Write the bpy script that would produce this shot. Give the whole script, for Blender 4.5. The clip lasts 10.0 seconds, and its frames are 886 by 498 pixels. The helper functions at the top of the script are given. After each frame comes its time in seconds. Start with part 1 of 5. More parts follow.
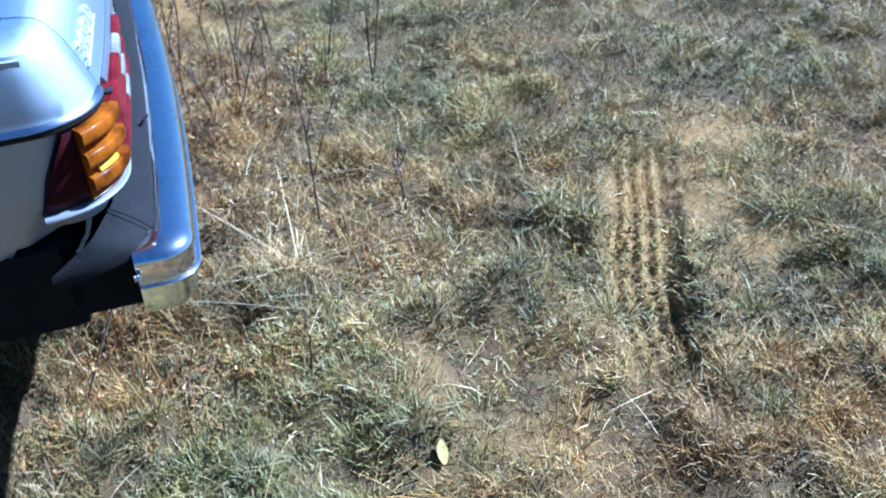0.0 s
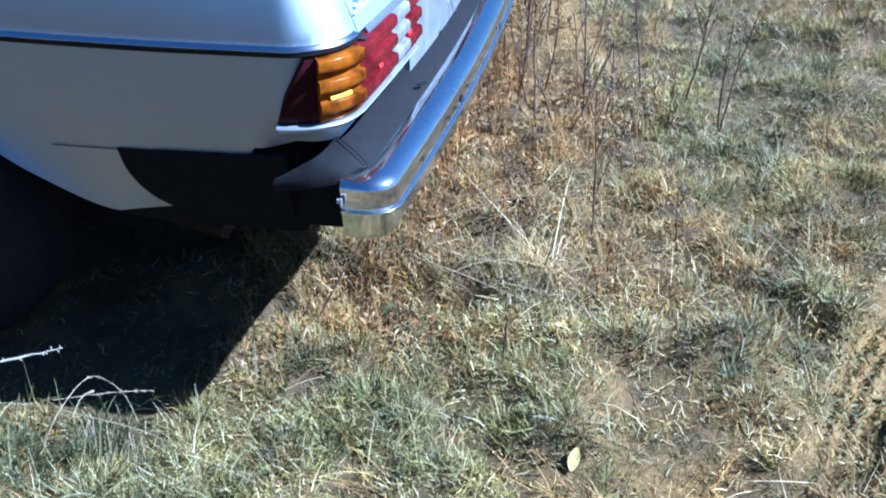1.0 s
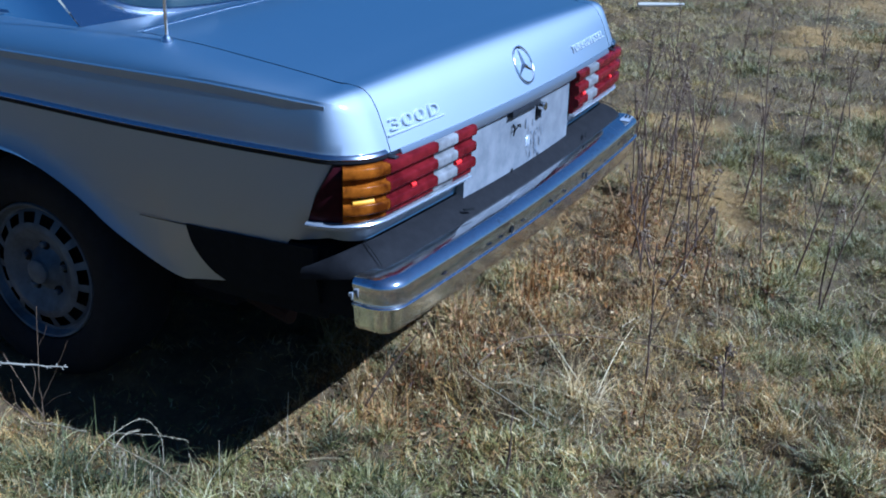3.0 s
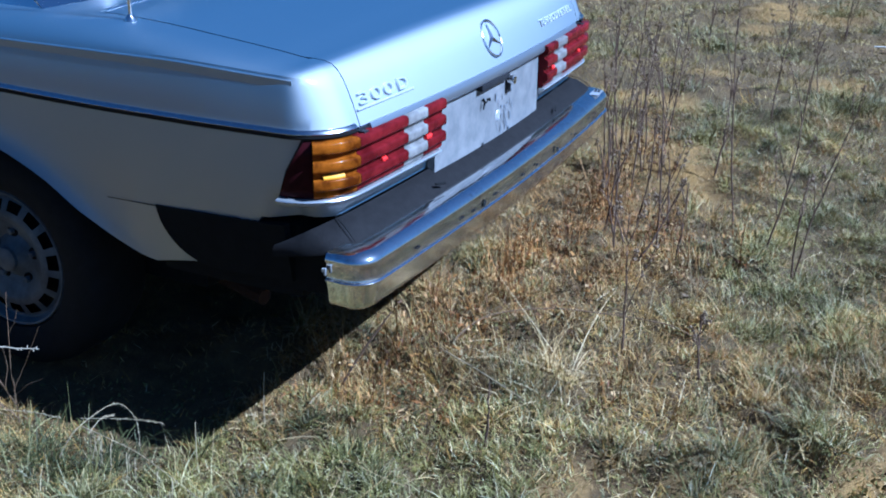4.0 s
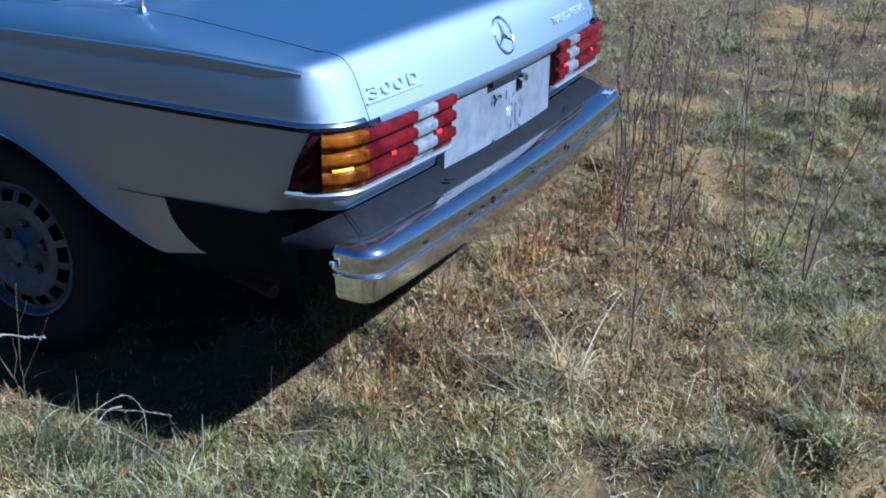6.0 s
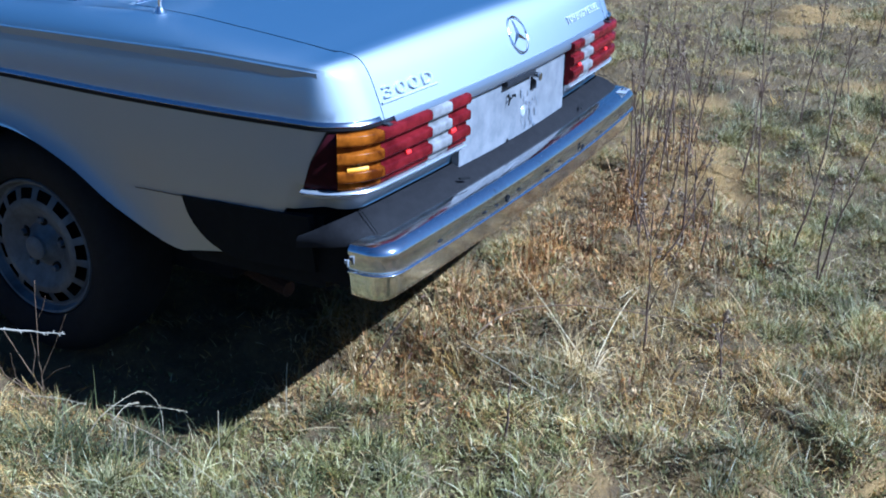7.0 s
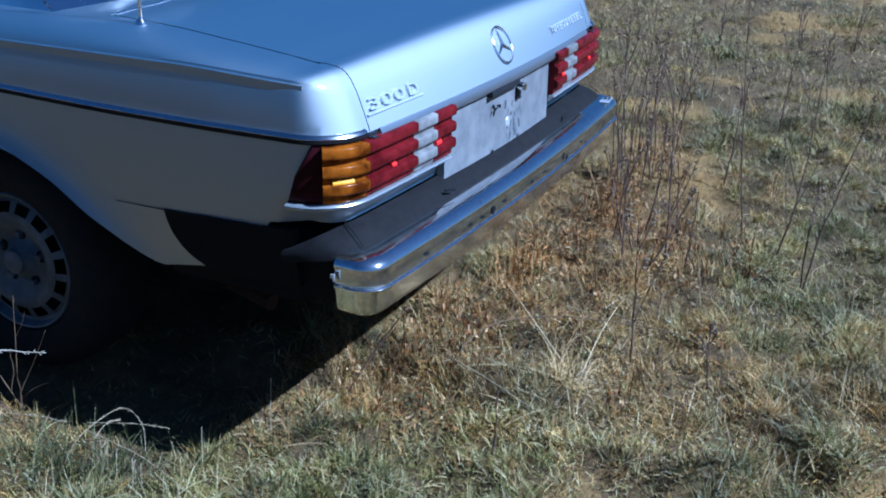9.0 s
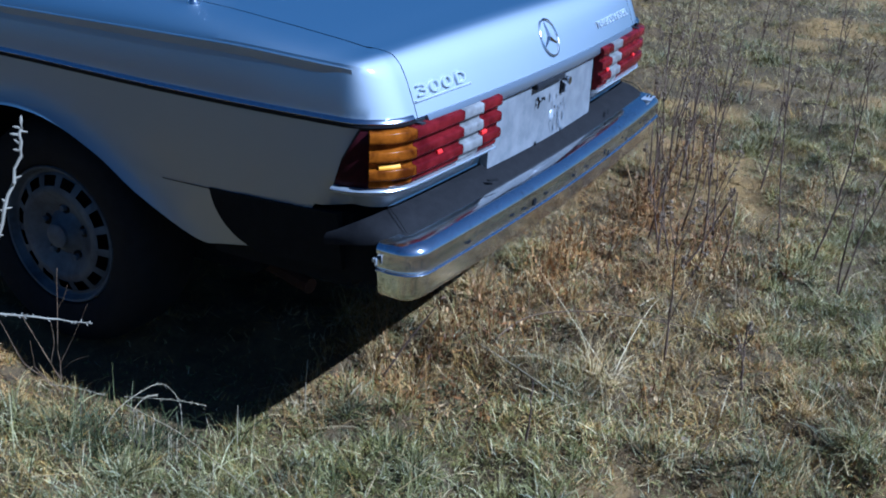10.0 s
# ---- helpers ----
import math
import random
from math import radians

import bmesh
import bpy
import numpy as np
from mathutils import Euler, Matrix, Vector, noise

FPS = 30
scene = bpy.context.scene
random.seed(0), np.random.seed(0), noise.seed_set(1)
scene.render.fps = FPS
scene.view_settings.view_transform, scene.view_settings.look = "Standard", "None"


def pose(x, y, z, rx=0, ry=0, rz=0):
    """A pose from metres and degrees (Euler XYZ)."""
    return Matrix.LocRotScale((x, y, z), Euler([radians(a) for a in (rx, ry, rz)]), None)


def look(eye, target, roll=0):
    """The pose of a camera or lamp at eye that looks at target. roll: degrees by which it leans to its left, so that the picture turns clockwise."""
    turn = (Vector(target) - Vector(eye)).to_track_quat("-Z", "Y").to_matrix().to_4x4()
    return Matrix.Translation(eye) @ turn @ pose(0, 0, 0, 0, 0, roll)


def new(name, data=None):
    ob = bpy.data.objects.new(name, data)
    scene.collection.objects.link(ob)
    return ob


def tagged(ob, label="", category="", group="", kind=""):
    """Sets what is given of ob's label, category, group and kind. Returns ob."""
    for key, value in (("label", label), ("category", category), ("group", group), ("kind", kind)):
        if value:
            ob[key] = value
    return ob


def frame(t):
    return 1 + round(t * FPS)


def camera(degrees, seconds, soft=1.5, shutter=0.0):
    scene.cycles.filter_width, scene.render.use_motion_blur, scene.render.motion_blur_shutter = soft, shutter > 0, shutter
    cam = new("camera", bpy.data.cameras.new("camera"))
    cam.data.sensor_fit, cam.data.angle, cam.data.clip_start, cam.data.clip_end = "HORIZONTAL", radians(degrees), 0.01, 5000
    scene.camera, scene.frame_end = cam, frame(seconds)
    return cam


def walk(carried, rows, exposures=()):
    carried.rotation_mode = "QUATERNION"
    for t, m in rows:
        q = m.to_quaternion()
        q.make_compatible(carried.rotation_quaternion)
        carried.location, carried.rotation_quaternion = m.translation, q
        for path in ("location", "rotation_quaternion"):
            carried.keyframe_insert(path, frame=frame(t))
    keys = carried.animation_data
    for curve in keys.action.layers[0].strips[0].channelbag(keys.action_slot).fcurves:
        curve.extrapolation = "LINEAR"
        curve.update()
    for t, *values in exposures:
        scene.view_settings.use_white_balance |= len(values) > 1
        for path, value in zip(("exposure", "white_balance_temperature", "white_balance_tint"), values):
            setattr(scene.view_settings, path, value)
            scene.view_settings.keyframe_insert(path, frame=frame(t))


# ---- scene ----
cam = camera(43.9, 10.0, soft=1.9, shutter=0.12)
PATH = [
    (0, (-2.423, -1.135, 1.55), (-0.821, -1.543, 0.424), -4.2),
    (0.2, (-2.408, -1.273, 1.528), (-0.802, -1.501, 0.359), -2.0),
    (0.5, (-2.492, -1.439, 1.458), (-0.79, -1.256, 0.425), -4.6),
    (0.8, (-2.569, -1.536, 1.452), (-0.841, -1.19, 0.507), -2.2),
    (1, (-2.618, -1.61, 1.473), (-0.925, -1.23, 0.479), -0.9),
    (1.2, (-2.662, -1.684, 1.462), (-0.979, -1.242, 0.477), -0.5),
    (1.5, (-2.67, -1.852, 1.469), (-0.991, -1.233, 0.577), -0.2),
    (1.8, (-2.648, -2.045, 1.463), (-1.043, -1.372, 0.477), 1.4),
    (2, (-2.659, -2.093, 1.47), (-1.037, -1.42, 0.512), -1.4),
    (2.2, (-2.664, -2.123, 1.47), (-1.041, -1.407, 0.546), -3.1),
    (2.5, (-2.697, -2.152, 1.463), (-1.048, -1.327, 0.689), 0.6),
    (2.7, (-2.696, -2.179, 1.445), (-1.036, -1.283, 0.78), 3.4),
    (3, (-2.681, -2.169, 1.486), (-1.026, -1.323, 0.747), 1.7),
    (4.5, (-2.684, -2.177, 1.439), (-1.013, -1.385, 0.677), 0.7),
    (5, (-2.676, -2.17, 1.441), (-1.011, -1.383, 0.659), 0.7),
    (5.5, (-2.676, -2.179, 1.433), (-1.01, -1.377, 0.669), 1.0),
    (7, (-2.694, -2.197, 1.44), (-1.048, -1.349, 0.685), 0.9),
    (7.5, (-2.683, -2.169, 1.437), (-1.02, -1.362, 0.675), 1.1),
    (8, (-2.672, -2.179, 1.423), (-0.998, -1.386, 0.667), 0.6),
    (8.5, (-2.679, -2.189, 1.423), (-0.999, -1.376, 0.703), 0.8),
    (9, (-2.676, -2.163, 1.447), (-1.008, -1.351, 0.701), 1.1),
    (9.5, (-2.679, -2.173, 1.433), (-1.018, -1.335, 0.699), 1.2),
    (10, (-2.707, -2.135, 1.429), (-1.06, -1.285, 0.677), 2.8),
]
walk(cam, [(t, look(eye, target, roll)) for t, eye, target, roll in PATH],
     exposures=[(0.0, 1.40, 3860, 11), (1.0, 1.43, 3860, 11), (2.0, 1.43, 3860, 11), (2.5, 1.33, 3900, 11), (2.7, 1.02, 3900, 11), (3.0, 0.45, 3880, 11), (4.5, 0.80, 3920, 11), (5.5, 0.53, 3920, 11), (7.0, 0.90, 3920, 11), (7.5, 0.87, 3920, 11), (8.0, 0.70, 3910, 11), (8.5, 0.82, 3900, 11), (9.0, 0.46, 3880, 11), (10.0, 0.35, 3880, 11)])

# ---- world and sun ----
SUN_TO = Vector((0.13, -1.02, 1.0)).normalized()      # towards the sun
world = bpy.data.worlds.new("sky")
scene.world = world
world.use_nodes = True
wn = world.node_tree.nodes
sky = wn.new("ShaderNodeTexSky")
sky.sky_type = "NISHITA"
sky.sun_disc = False
sky.air_density = 1.4
sky.ozone_density = 5.0
sky.dust_density = 0.1
sky.sun_elevation = math.asin(SUN_TO.z)
sky.sun_rotation = math.atan2(SUN_TO.x, SUN_TO.y)
world.node_tree.links.new(sky.outputs[0], wn["Background"].inputs[0])
wn["Background"].inputs[1].default_value = 0.024
sun = new("sun", bpy.data.lights.new("sun", "SUN"))
sun.data.energy, sun.data.angle, sun.data.color = 6.0, radians(0.55), (1.0, 0.90, 0.76)
sun.matrix_world = look(SUN_TO * 30, (0, 0, 0))


# ---- materials ----
class Mat:
    """A small builder of node materials."""

    def __init__(self, name, colour=(0.5, 0.5, 0.5), rough=0.5, metal=0.0, **sockets):
        self.m = bpy.data.materials.new(name)
        self.m.use_nodes = True
        self.t = self.m.node_tree
        self.b = self.t.nodes["Principled BSDF"]
        self.set("Base Color", (*colour, 1))
        self.set("Roughness", rough)
        self.set("Metallic", metal)
        for k, v in sockets.items():
            self.set(k.replace("_", " "), v)

    def set(self, k, v):
        self.b.inputs[k].default_value = v

    def node(self, kind, **kw):
        n = self.t.nodes.new(kind)
        for k, v in kw.items():
            n.inputs[k.replace("_", " ")].default_value = v
        return n

    def link(self, a, b):
        self.t.links.new(a, b)

    def coords(self):
        return self.node("ShaderNodeTexCoord").outputs["Object"]

    def noise(self, scale, detail=6, rough=0.6, stretch=None):
        n = self.node("ShaderNodeTexNoise", Scale=scale, Detail=detail, Roughness=rough)
        c = self.coords()
        if stretch:
            mp = self.node("ShaderNodeMapping")
            mp.inputs["Scale"].default_value = stretch
            self.link(c, mp.inputs["Vector"])
            c = mp.outputs["Vector"]
        self.link(c, n.inputs["Vector"])
        return n.outputs["Fac"]

    def ramp(self, fac, stops):
        r = self.t.nodes.new("ShaderNodeValToRGB")
        e = r.color_ramp.elements
        while len(e) < len(stops):
            e.new(0.5)
        for el, (p, c) in zip(e, stops):
            el.position = p
            el.color = (*c, 1) if len(c) == 3 else c
        self.link(fac, r.inputs["Fac"])
        return r.outputs["Color"]

    def mix(self, fac, a, b, kind="MIX"):
        n = self.t.nodes.new("ShaderNodeMix")
        n.data_type, n.blend_type = "RGBA", kind
        for sock, v in ((n.inputs[0], fac), (n.inputs[6], a), (n.inputs[7], b)):
            if isinstance(v, (int, float)):
                sock.default_value = v
            elif isinstance(v, tuple):
                sock.default_value = (*v, 1)
            else:
                self.link(v, sock)
        return n.outputs[2]

    def colour(self, out):
        self.link(out, self.b.inputs["Base Color"])
        return self

    def rough(self, fac, lo, hi):
        n = self.node("ShaderNodeMapRange")
        n.inputs["To Min"].default_value, n.inputs["To Max"].default_value = lo, hi
        self.link(fac, n.inputs["Value"])
        self.link(n.outputs[0], self.b.inputs["Roughness"])
        return self

    def bump(self, fac, strength, distance):
        n = self.node("ShaderNodeBump", Strength=strength, Distance=distance)
        self.link(fac, n.inputs["Height"])
        self.link(n.outputs[0], self.b.inputs["Normal"])
        return self


def paint_material():
    """Metal flakes with a broad sheen under a thin clear coat."""
    k = Mat("silver_blue_metallic_paint")
    t = k.t
    grime = k.noise(3.0, 8, 0.65)
    base = k.mix(k.ramp(grime, [(0.45, (0, 0, 0)), (0.8, (0.6, 0.6, 0.6))]), (0.58, 0.560, 0.525), (0.54, 0.522, 0.490))
    sheen = k.node("ShaderNodeBsdfAnisotropic", Roughness=0.68)
    sheen.distribution = "BECKMANN"
    body = k.node("ShaderNodeBsdfDiffuse")
    coat = k.node("ShaderNodeBsdfAnisotropic", Roughness=0.16)
    coat.inputs["Color"].default_value = (1, 1, 1, 1)
    k.link(base, sheen.inputs["Color"])
    body.inputs["Color"].default_value = (0.092, 0.158, 0.245, 1)
    m1, m2 = k.node("ShaderNodeMixShader", Fac=0.52), k.node("ShaderNodeMixShader")
    k.link(body.outputs[0], m1.inputs[1])
    k.link(sheen.outputs[0], m1.inputs[2])
    k.link(k.node("ShaderNodeFresnel", IOR=1.5).outputs[0], m2.inputs[0])
    k.link(m1.outputs[0], m2.inputs[1])
    k.link(coat.outputs[0], m2.inputs[2])
    k.link(m2.outputs[0], t.nodes["Material Output"].inputs[0])
    return k.m


def chrome_material():
    """Old chrome: cloudy with fine scratches, pitted, with rusty specks in drifts."""
    k = Mat("chrome", (0.70, 0.70, 0.71), 0.09, 1.0)
    pit = k.ramp(k.noise(60, 6, 0.75), [(0.34, (0.20, 0.13, 0.09)), (0.42, (0.62, 0.59, 0.57)), (0.6, (0.84, 0.84, 0.85))])
    col = k.mix(k.ramp(k.noise(3.5, 5), [(0.42, (0.15, 0.15, 0.15)), (0.66, (0.9, 0.9, 0.9))]), (0.86, 0.86, 0.87), pit)
    k.colour(k.mix(k.ramp(k.noise(11, 6, 0.7), [(0.62, (0, 0, 0)), (0.72, (0.5, 0.5, 0.5))]), col, (0.34, 0.22, 0.16)))
    k.rough(k.noise(14, 6, 0.65), 0.03, 0.17)
    k.bump(k.noise(7, 4), 0.07, 0.01)
    haze = k.node("ShaderNodeBsdfAnisotropic", Roughness=0.48)       # fine scratches and bloom
    haze.inputs["Color"].default_value = (0.86, 0.85, 0.84, 1)
    both = k.node("ShaderNodeMixShader", Fac=0.045)
    k.link(k.b.outputs[0], both.inputs[1])
    k.link(haze.outputs[0], both.inputs[2])
    k.link(both.outputs[0], k.t.nodes["Material Output"].inputs[0])
    return k.m


def alloy_material():
    k = Mat("dusty_painted_alloy", (0.06, 0.066, 0.078), 0.5, 0.0, Specular_IOR_Level=0.3)
    k.colour(k.ramp(k.noise(9, 7, 0.7), [(0.35, (0.045, 0.050, 0.058)), (0.55, (0.10, 0.112, 0.125)), (0.75, (0.17, 0.185, 0.20))]))
    k.rough(k.noise(25, 5), 0.35, 0.7)
    return k.m


def rubber_material(name, colour, rough, spec=0.25):
    k = Mat(name, colour, rough)
    n = k.noise(30, 8, 0.7)
    k.colour(k.mix(k.ramp(n, [(0.4, (0, 0, 0)), (0.75, (0.6, 0.6, 0.6))]), colour, tuple(c * 1.6 + 0.004 for c in colour)))
    k.bump(k.noise(160, 3), 0.25, 0.002)
    k.set("Specular IOR Level", spec)
    return k.m


def lens_material(name, colour, deep, coat=0.8):
    k = Mat(name, colour, 0.22, 0.0, Coat_Weight=coat, Coat_Roughness=0.06)
    k.colour(k.mix(k.ramp(k.noise(16, 5, 0.65), [(0.38, (0, 0, 0)), (0.64, (1, 1, 1))]), deep, colour))
    k.bump(k.noise(300, 2), 0.08, 0.002)
    k.set("Specular IOR Level", 0.06)
    return k.m


def glass_material():
    k = Mat("window_glass")
    t = k.t
    fres = k.node("ShaderNodeFresnel", IOR=1.5)
    clear = k.node("ShaderNodeBsdfTransparent")
    clear.inputs[0].default_value = (0.72, 0.80, 0.76, 1)
    gloss = k.node("ShaderNodeBsdfGlossy", Roughness=0.02)
    mx = k.node("ShaderNodeMixShader")
    t.links.new(fres.outputs[0], mx.inputs[0])
    t.links.new(clear.outputs[0], mx.inputs[1])
    t.links.new(gloss.outputs[0], mx.inputs[2])
    t.links.new(mx.outputs[0], t.nodes["Material Output"].inputs[0])
    return k.m


def toned(c, s):
    """A colour with its strength of hue scaled by s."""
    m = 0.3 * c[0] + 0.6 * c[1] + 0.1 * c[2]
    return tuple(max(0.004, m + (v - m) * s) for v in c)


def grass_material(name, stops, green, patch=0.5, tone=1.0):
    """Blades that differ one from another, in drifts of another hue and in dark and yellow clumps."""
    k = Mat(name, (0.4, 0.3, 0.15), 0.55, 0.0)
    k.set("Specular IOR Level", 0.24)
    rnd = k.node("ShaderNodeNewGeometry").outputs["Random Per Island"]
    col = k.ramp(rnd, [(p, toned(c, tone)) for p, c in stops])
    green = toned(green, tone)
    area = k.ramp(k.noise(1.1, 4, 0.6), [(0.42, (0, 0, 0)), (0.62, (patch, patch, patch))])
    col = k.mix(area, col, green)
    clump = k.ramp(k.noise(6.5, 3, 0.6), [(0.34, (0.32, 0.34, 0.36)), (0.47, (0.82, 0.82, 0.80)), (0.58, (1.0, 0.97, 0.86)), (0.72, (1.0, 0.88, 0.66))])
    col = k.mix(0.85, col, clump, "MULTIPLY")
    drift = k.ramp(k.noise(2.4, 4, 0.55), [(0.36, (0.64, 0.65, 0.66)), (0.5, (1.02, 1.02, 1.0)), (0.66, (1.28, 1.24, 1.14))])
    k.colour(k.mix(0.8, col, drift, "MULTIPLY"))
    return k.m


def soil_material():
    """Ochre sand on the bare spots, dark crumbly humus with rotted straw elsewhere, its darkness also standing in for
    shade between blades; the sheet carries how sandy it is.
    """
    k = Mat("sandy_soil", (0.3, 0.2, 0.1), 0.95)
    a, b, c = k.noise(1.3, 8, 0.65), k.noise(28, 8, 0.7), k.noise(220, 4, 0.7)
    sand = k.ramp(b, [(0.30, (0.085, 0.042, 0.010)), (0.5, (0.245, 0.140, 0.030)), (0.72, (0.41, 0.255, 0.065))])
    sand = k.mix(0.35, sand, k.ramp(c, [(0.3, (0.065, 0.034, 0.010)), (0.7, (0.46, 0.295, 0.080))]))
    # darkened so that the gaps between dense blades look shaded
    shaded_humus = k.ramp(b, [(0.30, (0.028, 0.016, 0.006)), (0.5, (0.105, 0.062, 0.017)), (0.72, (0.20, 0.126, 0.038))])
    shaded_humus = k.mix(0.35, shaded_humus, k.ramp(c, [(0.3, (0.028, 0.017, 0.008)), (0.7, (0.25, 0.165, 0.068))]))
    shaded_humus = k.mix(k.ramp(a, [(0.45, (0, 0, 0)), (0.68, (0.45, 0.45, 0.45))]), shaded_humus, (0.072, 0.060, 0.020))
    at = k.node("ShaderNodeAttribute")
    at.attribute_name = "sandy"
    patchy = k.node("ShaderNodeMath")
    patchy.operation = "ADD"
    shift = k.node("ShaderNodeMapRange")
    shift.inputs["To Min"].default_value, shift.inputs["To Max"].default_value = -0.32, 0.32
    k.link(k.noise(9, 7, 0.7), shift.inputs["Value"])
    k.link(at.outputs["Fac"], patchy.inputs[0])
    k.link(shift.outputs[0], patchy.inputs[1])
    k.colour(k.mix(k.ramp(patchy.outputs[0], [(0.25, (0, 0, 0)), (0.80, (0.95, 0.95, 0.95))]), shaded_humus, sand))
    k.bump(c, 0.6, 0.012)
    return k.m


def stem_material(name, a, b):
    k = Mat(name, a, 0.9, 0.0, Specular_IOR_Level=0.15)
    k.colour(k.mix(k.noise(30, 4), a, b))
    return k.m


PAINT = paint_material()
CHROME = chrome_material()
BLACK = rubber_material("black_plastic", (0.016, 0.016, 0.018), 0.55)
RUBBER = rubber_material("weathered_black_rubber", (0.0105, 0.0095, 0.0095), 0.75, 0.14)
TYRE = rubber_material("tyre_rubber", (0.008, 0.008, 0.0085), 0.85)
UNDER = rubber_material("underseal", (0.004, 0.004, 0.004), 0.95)
ALLOY = alloy_material()
AMBER = lens_material("amber_lens", (0.30, 0.086, 0.0002), (0.062, 0.014, 0.0004), 0.05)
RED = lens_material("red_lens", (0.145, 0.010, 0.012), (0.060, 0.004, 0.005), 0.05)
MAROON = lens_material("maroon_lens", (0.034, 0.006, 0.008), (0.016, 0.004, 0.005), 0.0)
CLEAR = lens_material("clear_ribbed_lens", (0.30, 0.285, 0.265), (0.15, 0.14, 0.13), 0.3)
# bright colours that stand in for sunlight glowing back out of the lenses
AMBER_SPOT = Mat("painted_amber_glow", (0.98, 0.46, 0.01), 0.3, 0.0, Specular_IOR_Level=0.2).m
RED_SPOT = Mat("painted_red_glow", (0.95, 0.03, 0.02), 0.3).m
BARE_METAL = lens_material("bare_silver_panel", (0.235, 0.23, 0.225), (0.17, 0.17, 0.17), 0.2)
GLASS = glass_material()
CREAM = Mat("cream_interior", (0.26, 0.245, 0.18), 0.85).m
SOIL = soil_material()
STRAW = grass_material("dry_straw", [(0.0, (0.085, 0.051, 0.022)), (0.25, (0.232, 0.146, 0.061)), (0.5, (0.415, 0.275, 0.104)), (0.72, (0.488, 0.366, 0.189)), (0.9, (0.671, 0.525, 0.281)), (1.0, (0.830, 0.708, 0.476))], (0.354, 0.207, 0.110), 0.5, 1.30)
GREEN = grass_material("olive_grass", [(0.0, (0.055, 0.055, 0.016)), (0.35, (0.165, 0.155, 0.048)), (0.6, (0.295, 0.265, 0.095)), (0.85, (0.45, 0.405, 0.205)), (1.0, (0.70, 0.64, 0.44))], (0.30, 0.235, 0.080), 0.45, 1.16)
RUSSET = grass_material("russet_dead_leaves", [(0.0, (0.080, 0.034, 0.016)), (0.4, (0.23, 0.114, 0.048)), (0.75, (0.41, 0.250, 0.115)), (1.0, (0.62, 0.46, 0.27))], (0.25, 0.138, 0.060), 0.5, 1.28)
STEM = stem_material("dark_dead_stem", (0.075, 0.046, 0.030), (0.20, 0.135, 0.090))
PALE_STEM = stem_material("pale_dry_stem", (0.32, 0.25, 0.14), (0.46, 0.38, 0.24))


# ---- mesh helpers ----
def mesh_of(name, verts, faces, smooth=True, angle=35):
    me = bpy.data.meshes.new(name)
    me.from_pydata([tuple(float(c) for c in v) for v in verts], [], [tuple(int(i) for i in f) for f in faces])
    me.validate()
    if smooth:
        me.shade_smooth()
        me.set_sharp_from_angle(angle=radians(angle))
    me.update()
    return me


def part(name, geo, material, parent=None, label="", angle=35, flip=False):
    """One mesh object from (verts, faces) under a thing or a part."""
    verts, faces = geo
    if flip:
        faces = [tuple(reversed(f)) for f in faces]
    ob = new(name, mesh_of(name, verts, faces, True, angle))
    ob.data.materials.append(material)
    if parent is not None:
        ob.parent = parent
        ob.matrix_parent_inverse = parent.matrix_world.inverted() if parent.type == "EMPTY" else Matrix()
    return tagged(ob, label)


def join(*geos):
    verts, faces = [], []
    for v, f in geos:
        n = len(verts)
        verts += list(v)
        faces += [tuple(i + n for i in q) for q in f]
    return verts, faces


def mirror(geo):
    return [(-v[0], v[1], v[2]) for v in geo[0]], [tuple(reversed(f)) for f in geo[1]]


def grid(rows, closed_u=False):
    """Faces over equal rows of points."""
    n = len(rows[0])
    verts = [p for r in rows for p in r]
    faces = []
    for i in range(len(rows) - 1):
        for j in range(n if closed_u else n - 1):
            k = (j + 1) % n
            faces.append((i * n + j, i * n + k, (i + 1) * n + k, (i + 1) * n + j))
    return verts, faces


def solid(rows, depth):
    """A sheet of rows with its edges folded inwards by the vector depth."""
    verts, faces = grid(rows)
    nr, nc = len(rows), len(rows[0])
    edge = [j for j in range(nc)] + [i * nc + nc - 1 for i in range(1, nr)] + [(nr - 1) * nc + j for j in range(nc - 2, -1, -1)] + [i * nc for i in range(nr - 2, 0, -1)]
    n = len(verts)
    d = Vector(depth)
    verts = list(verts) + [tuple(Vector(verts[i]) + d) for i in edge]
    m = len(edge)
    for a in range(m):
        b = (a + 1) % m
        faces.append((edge[b], edge[a], n + a, n + b))
    return verts, faces


def box(x0, x1, y0, y1, z0, z1, r=0.0):
    bm = bmesh.new()
    bmesh.ops.create_cube(bm, size=1, matrix=Matrix.Translation(((x0 + x1) / 2, (y0 + y1) / 2, (z0 + z1) / 2)) @ Matrix.Diagonal((x1 - x0, y1 - y0, z1 - z0, 1)))
    if r:
        bmesh.ops.bevel(bm, geom=bm.edges, offset=r, segments=2, affect="EDGES", profile=0.7)
    bm.verts.index_update()
    geo = [tuple(v.co) for v in bm.verts], [tuple(v.index for v in f.verts) for f in bm.faces]
    bm.free()
    return geo


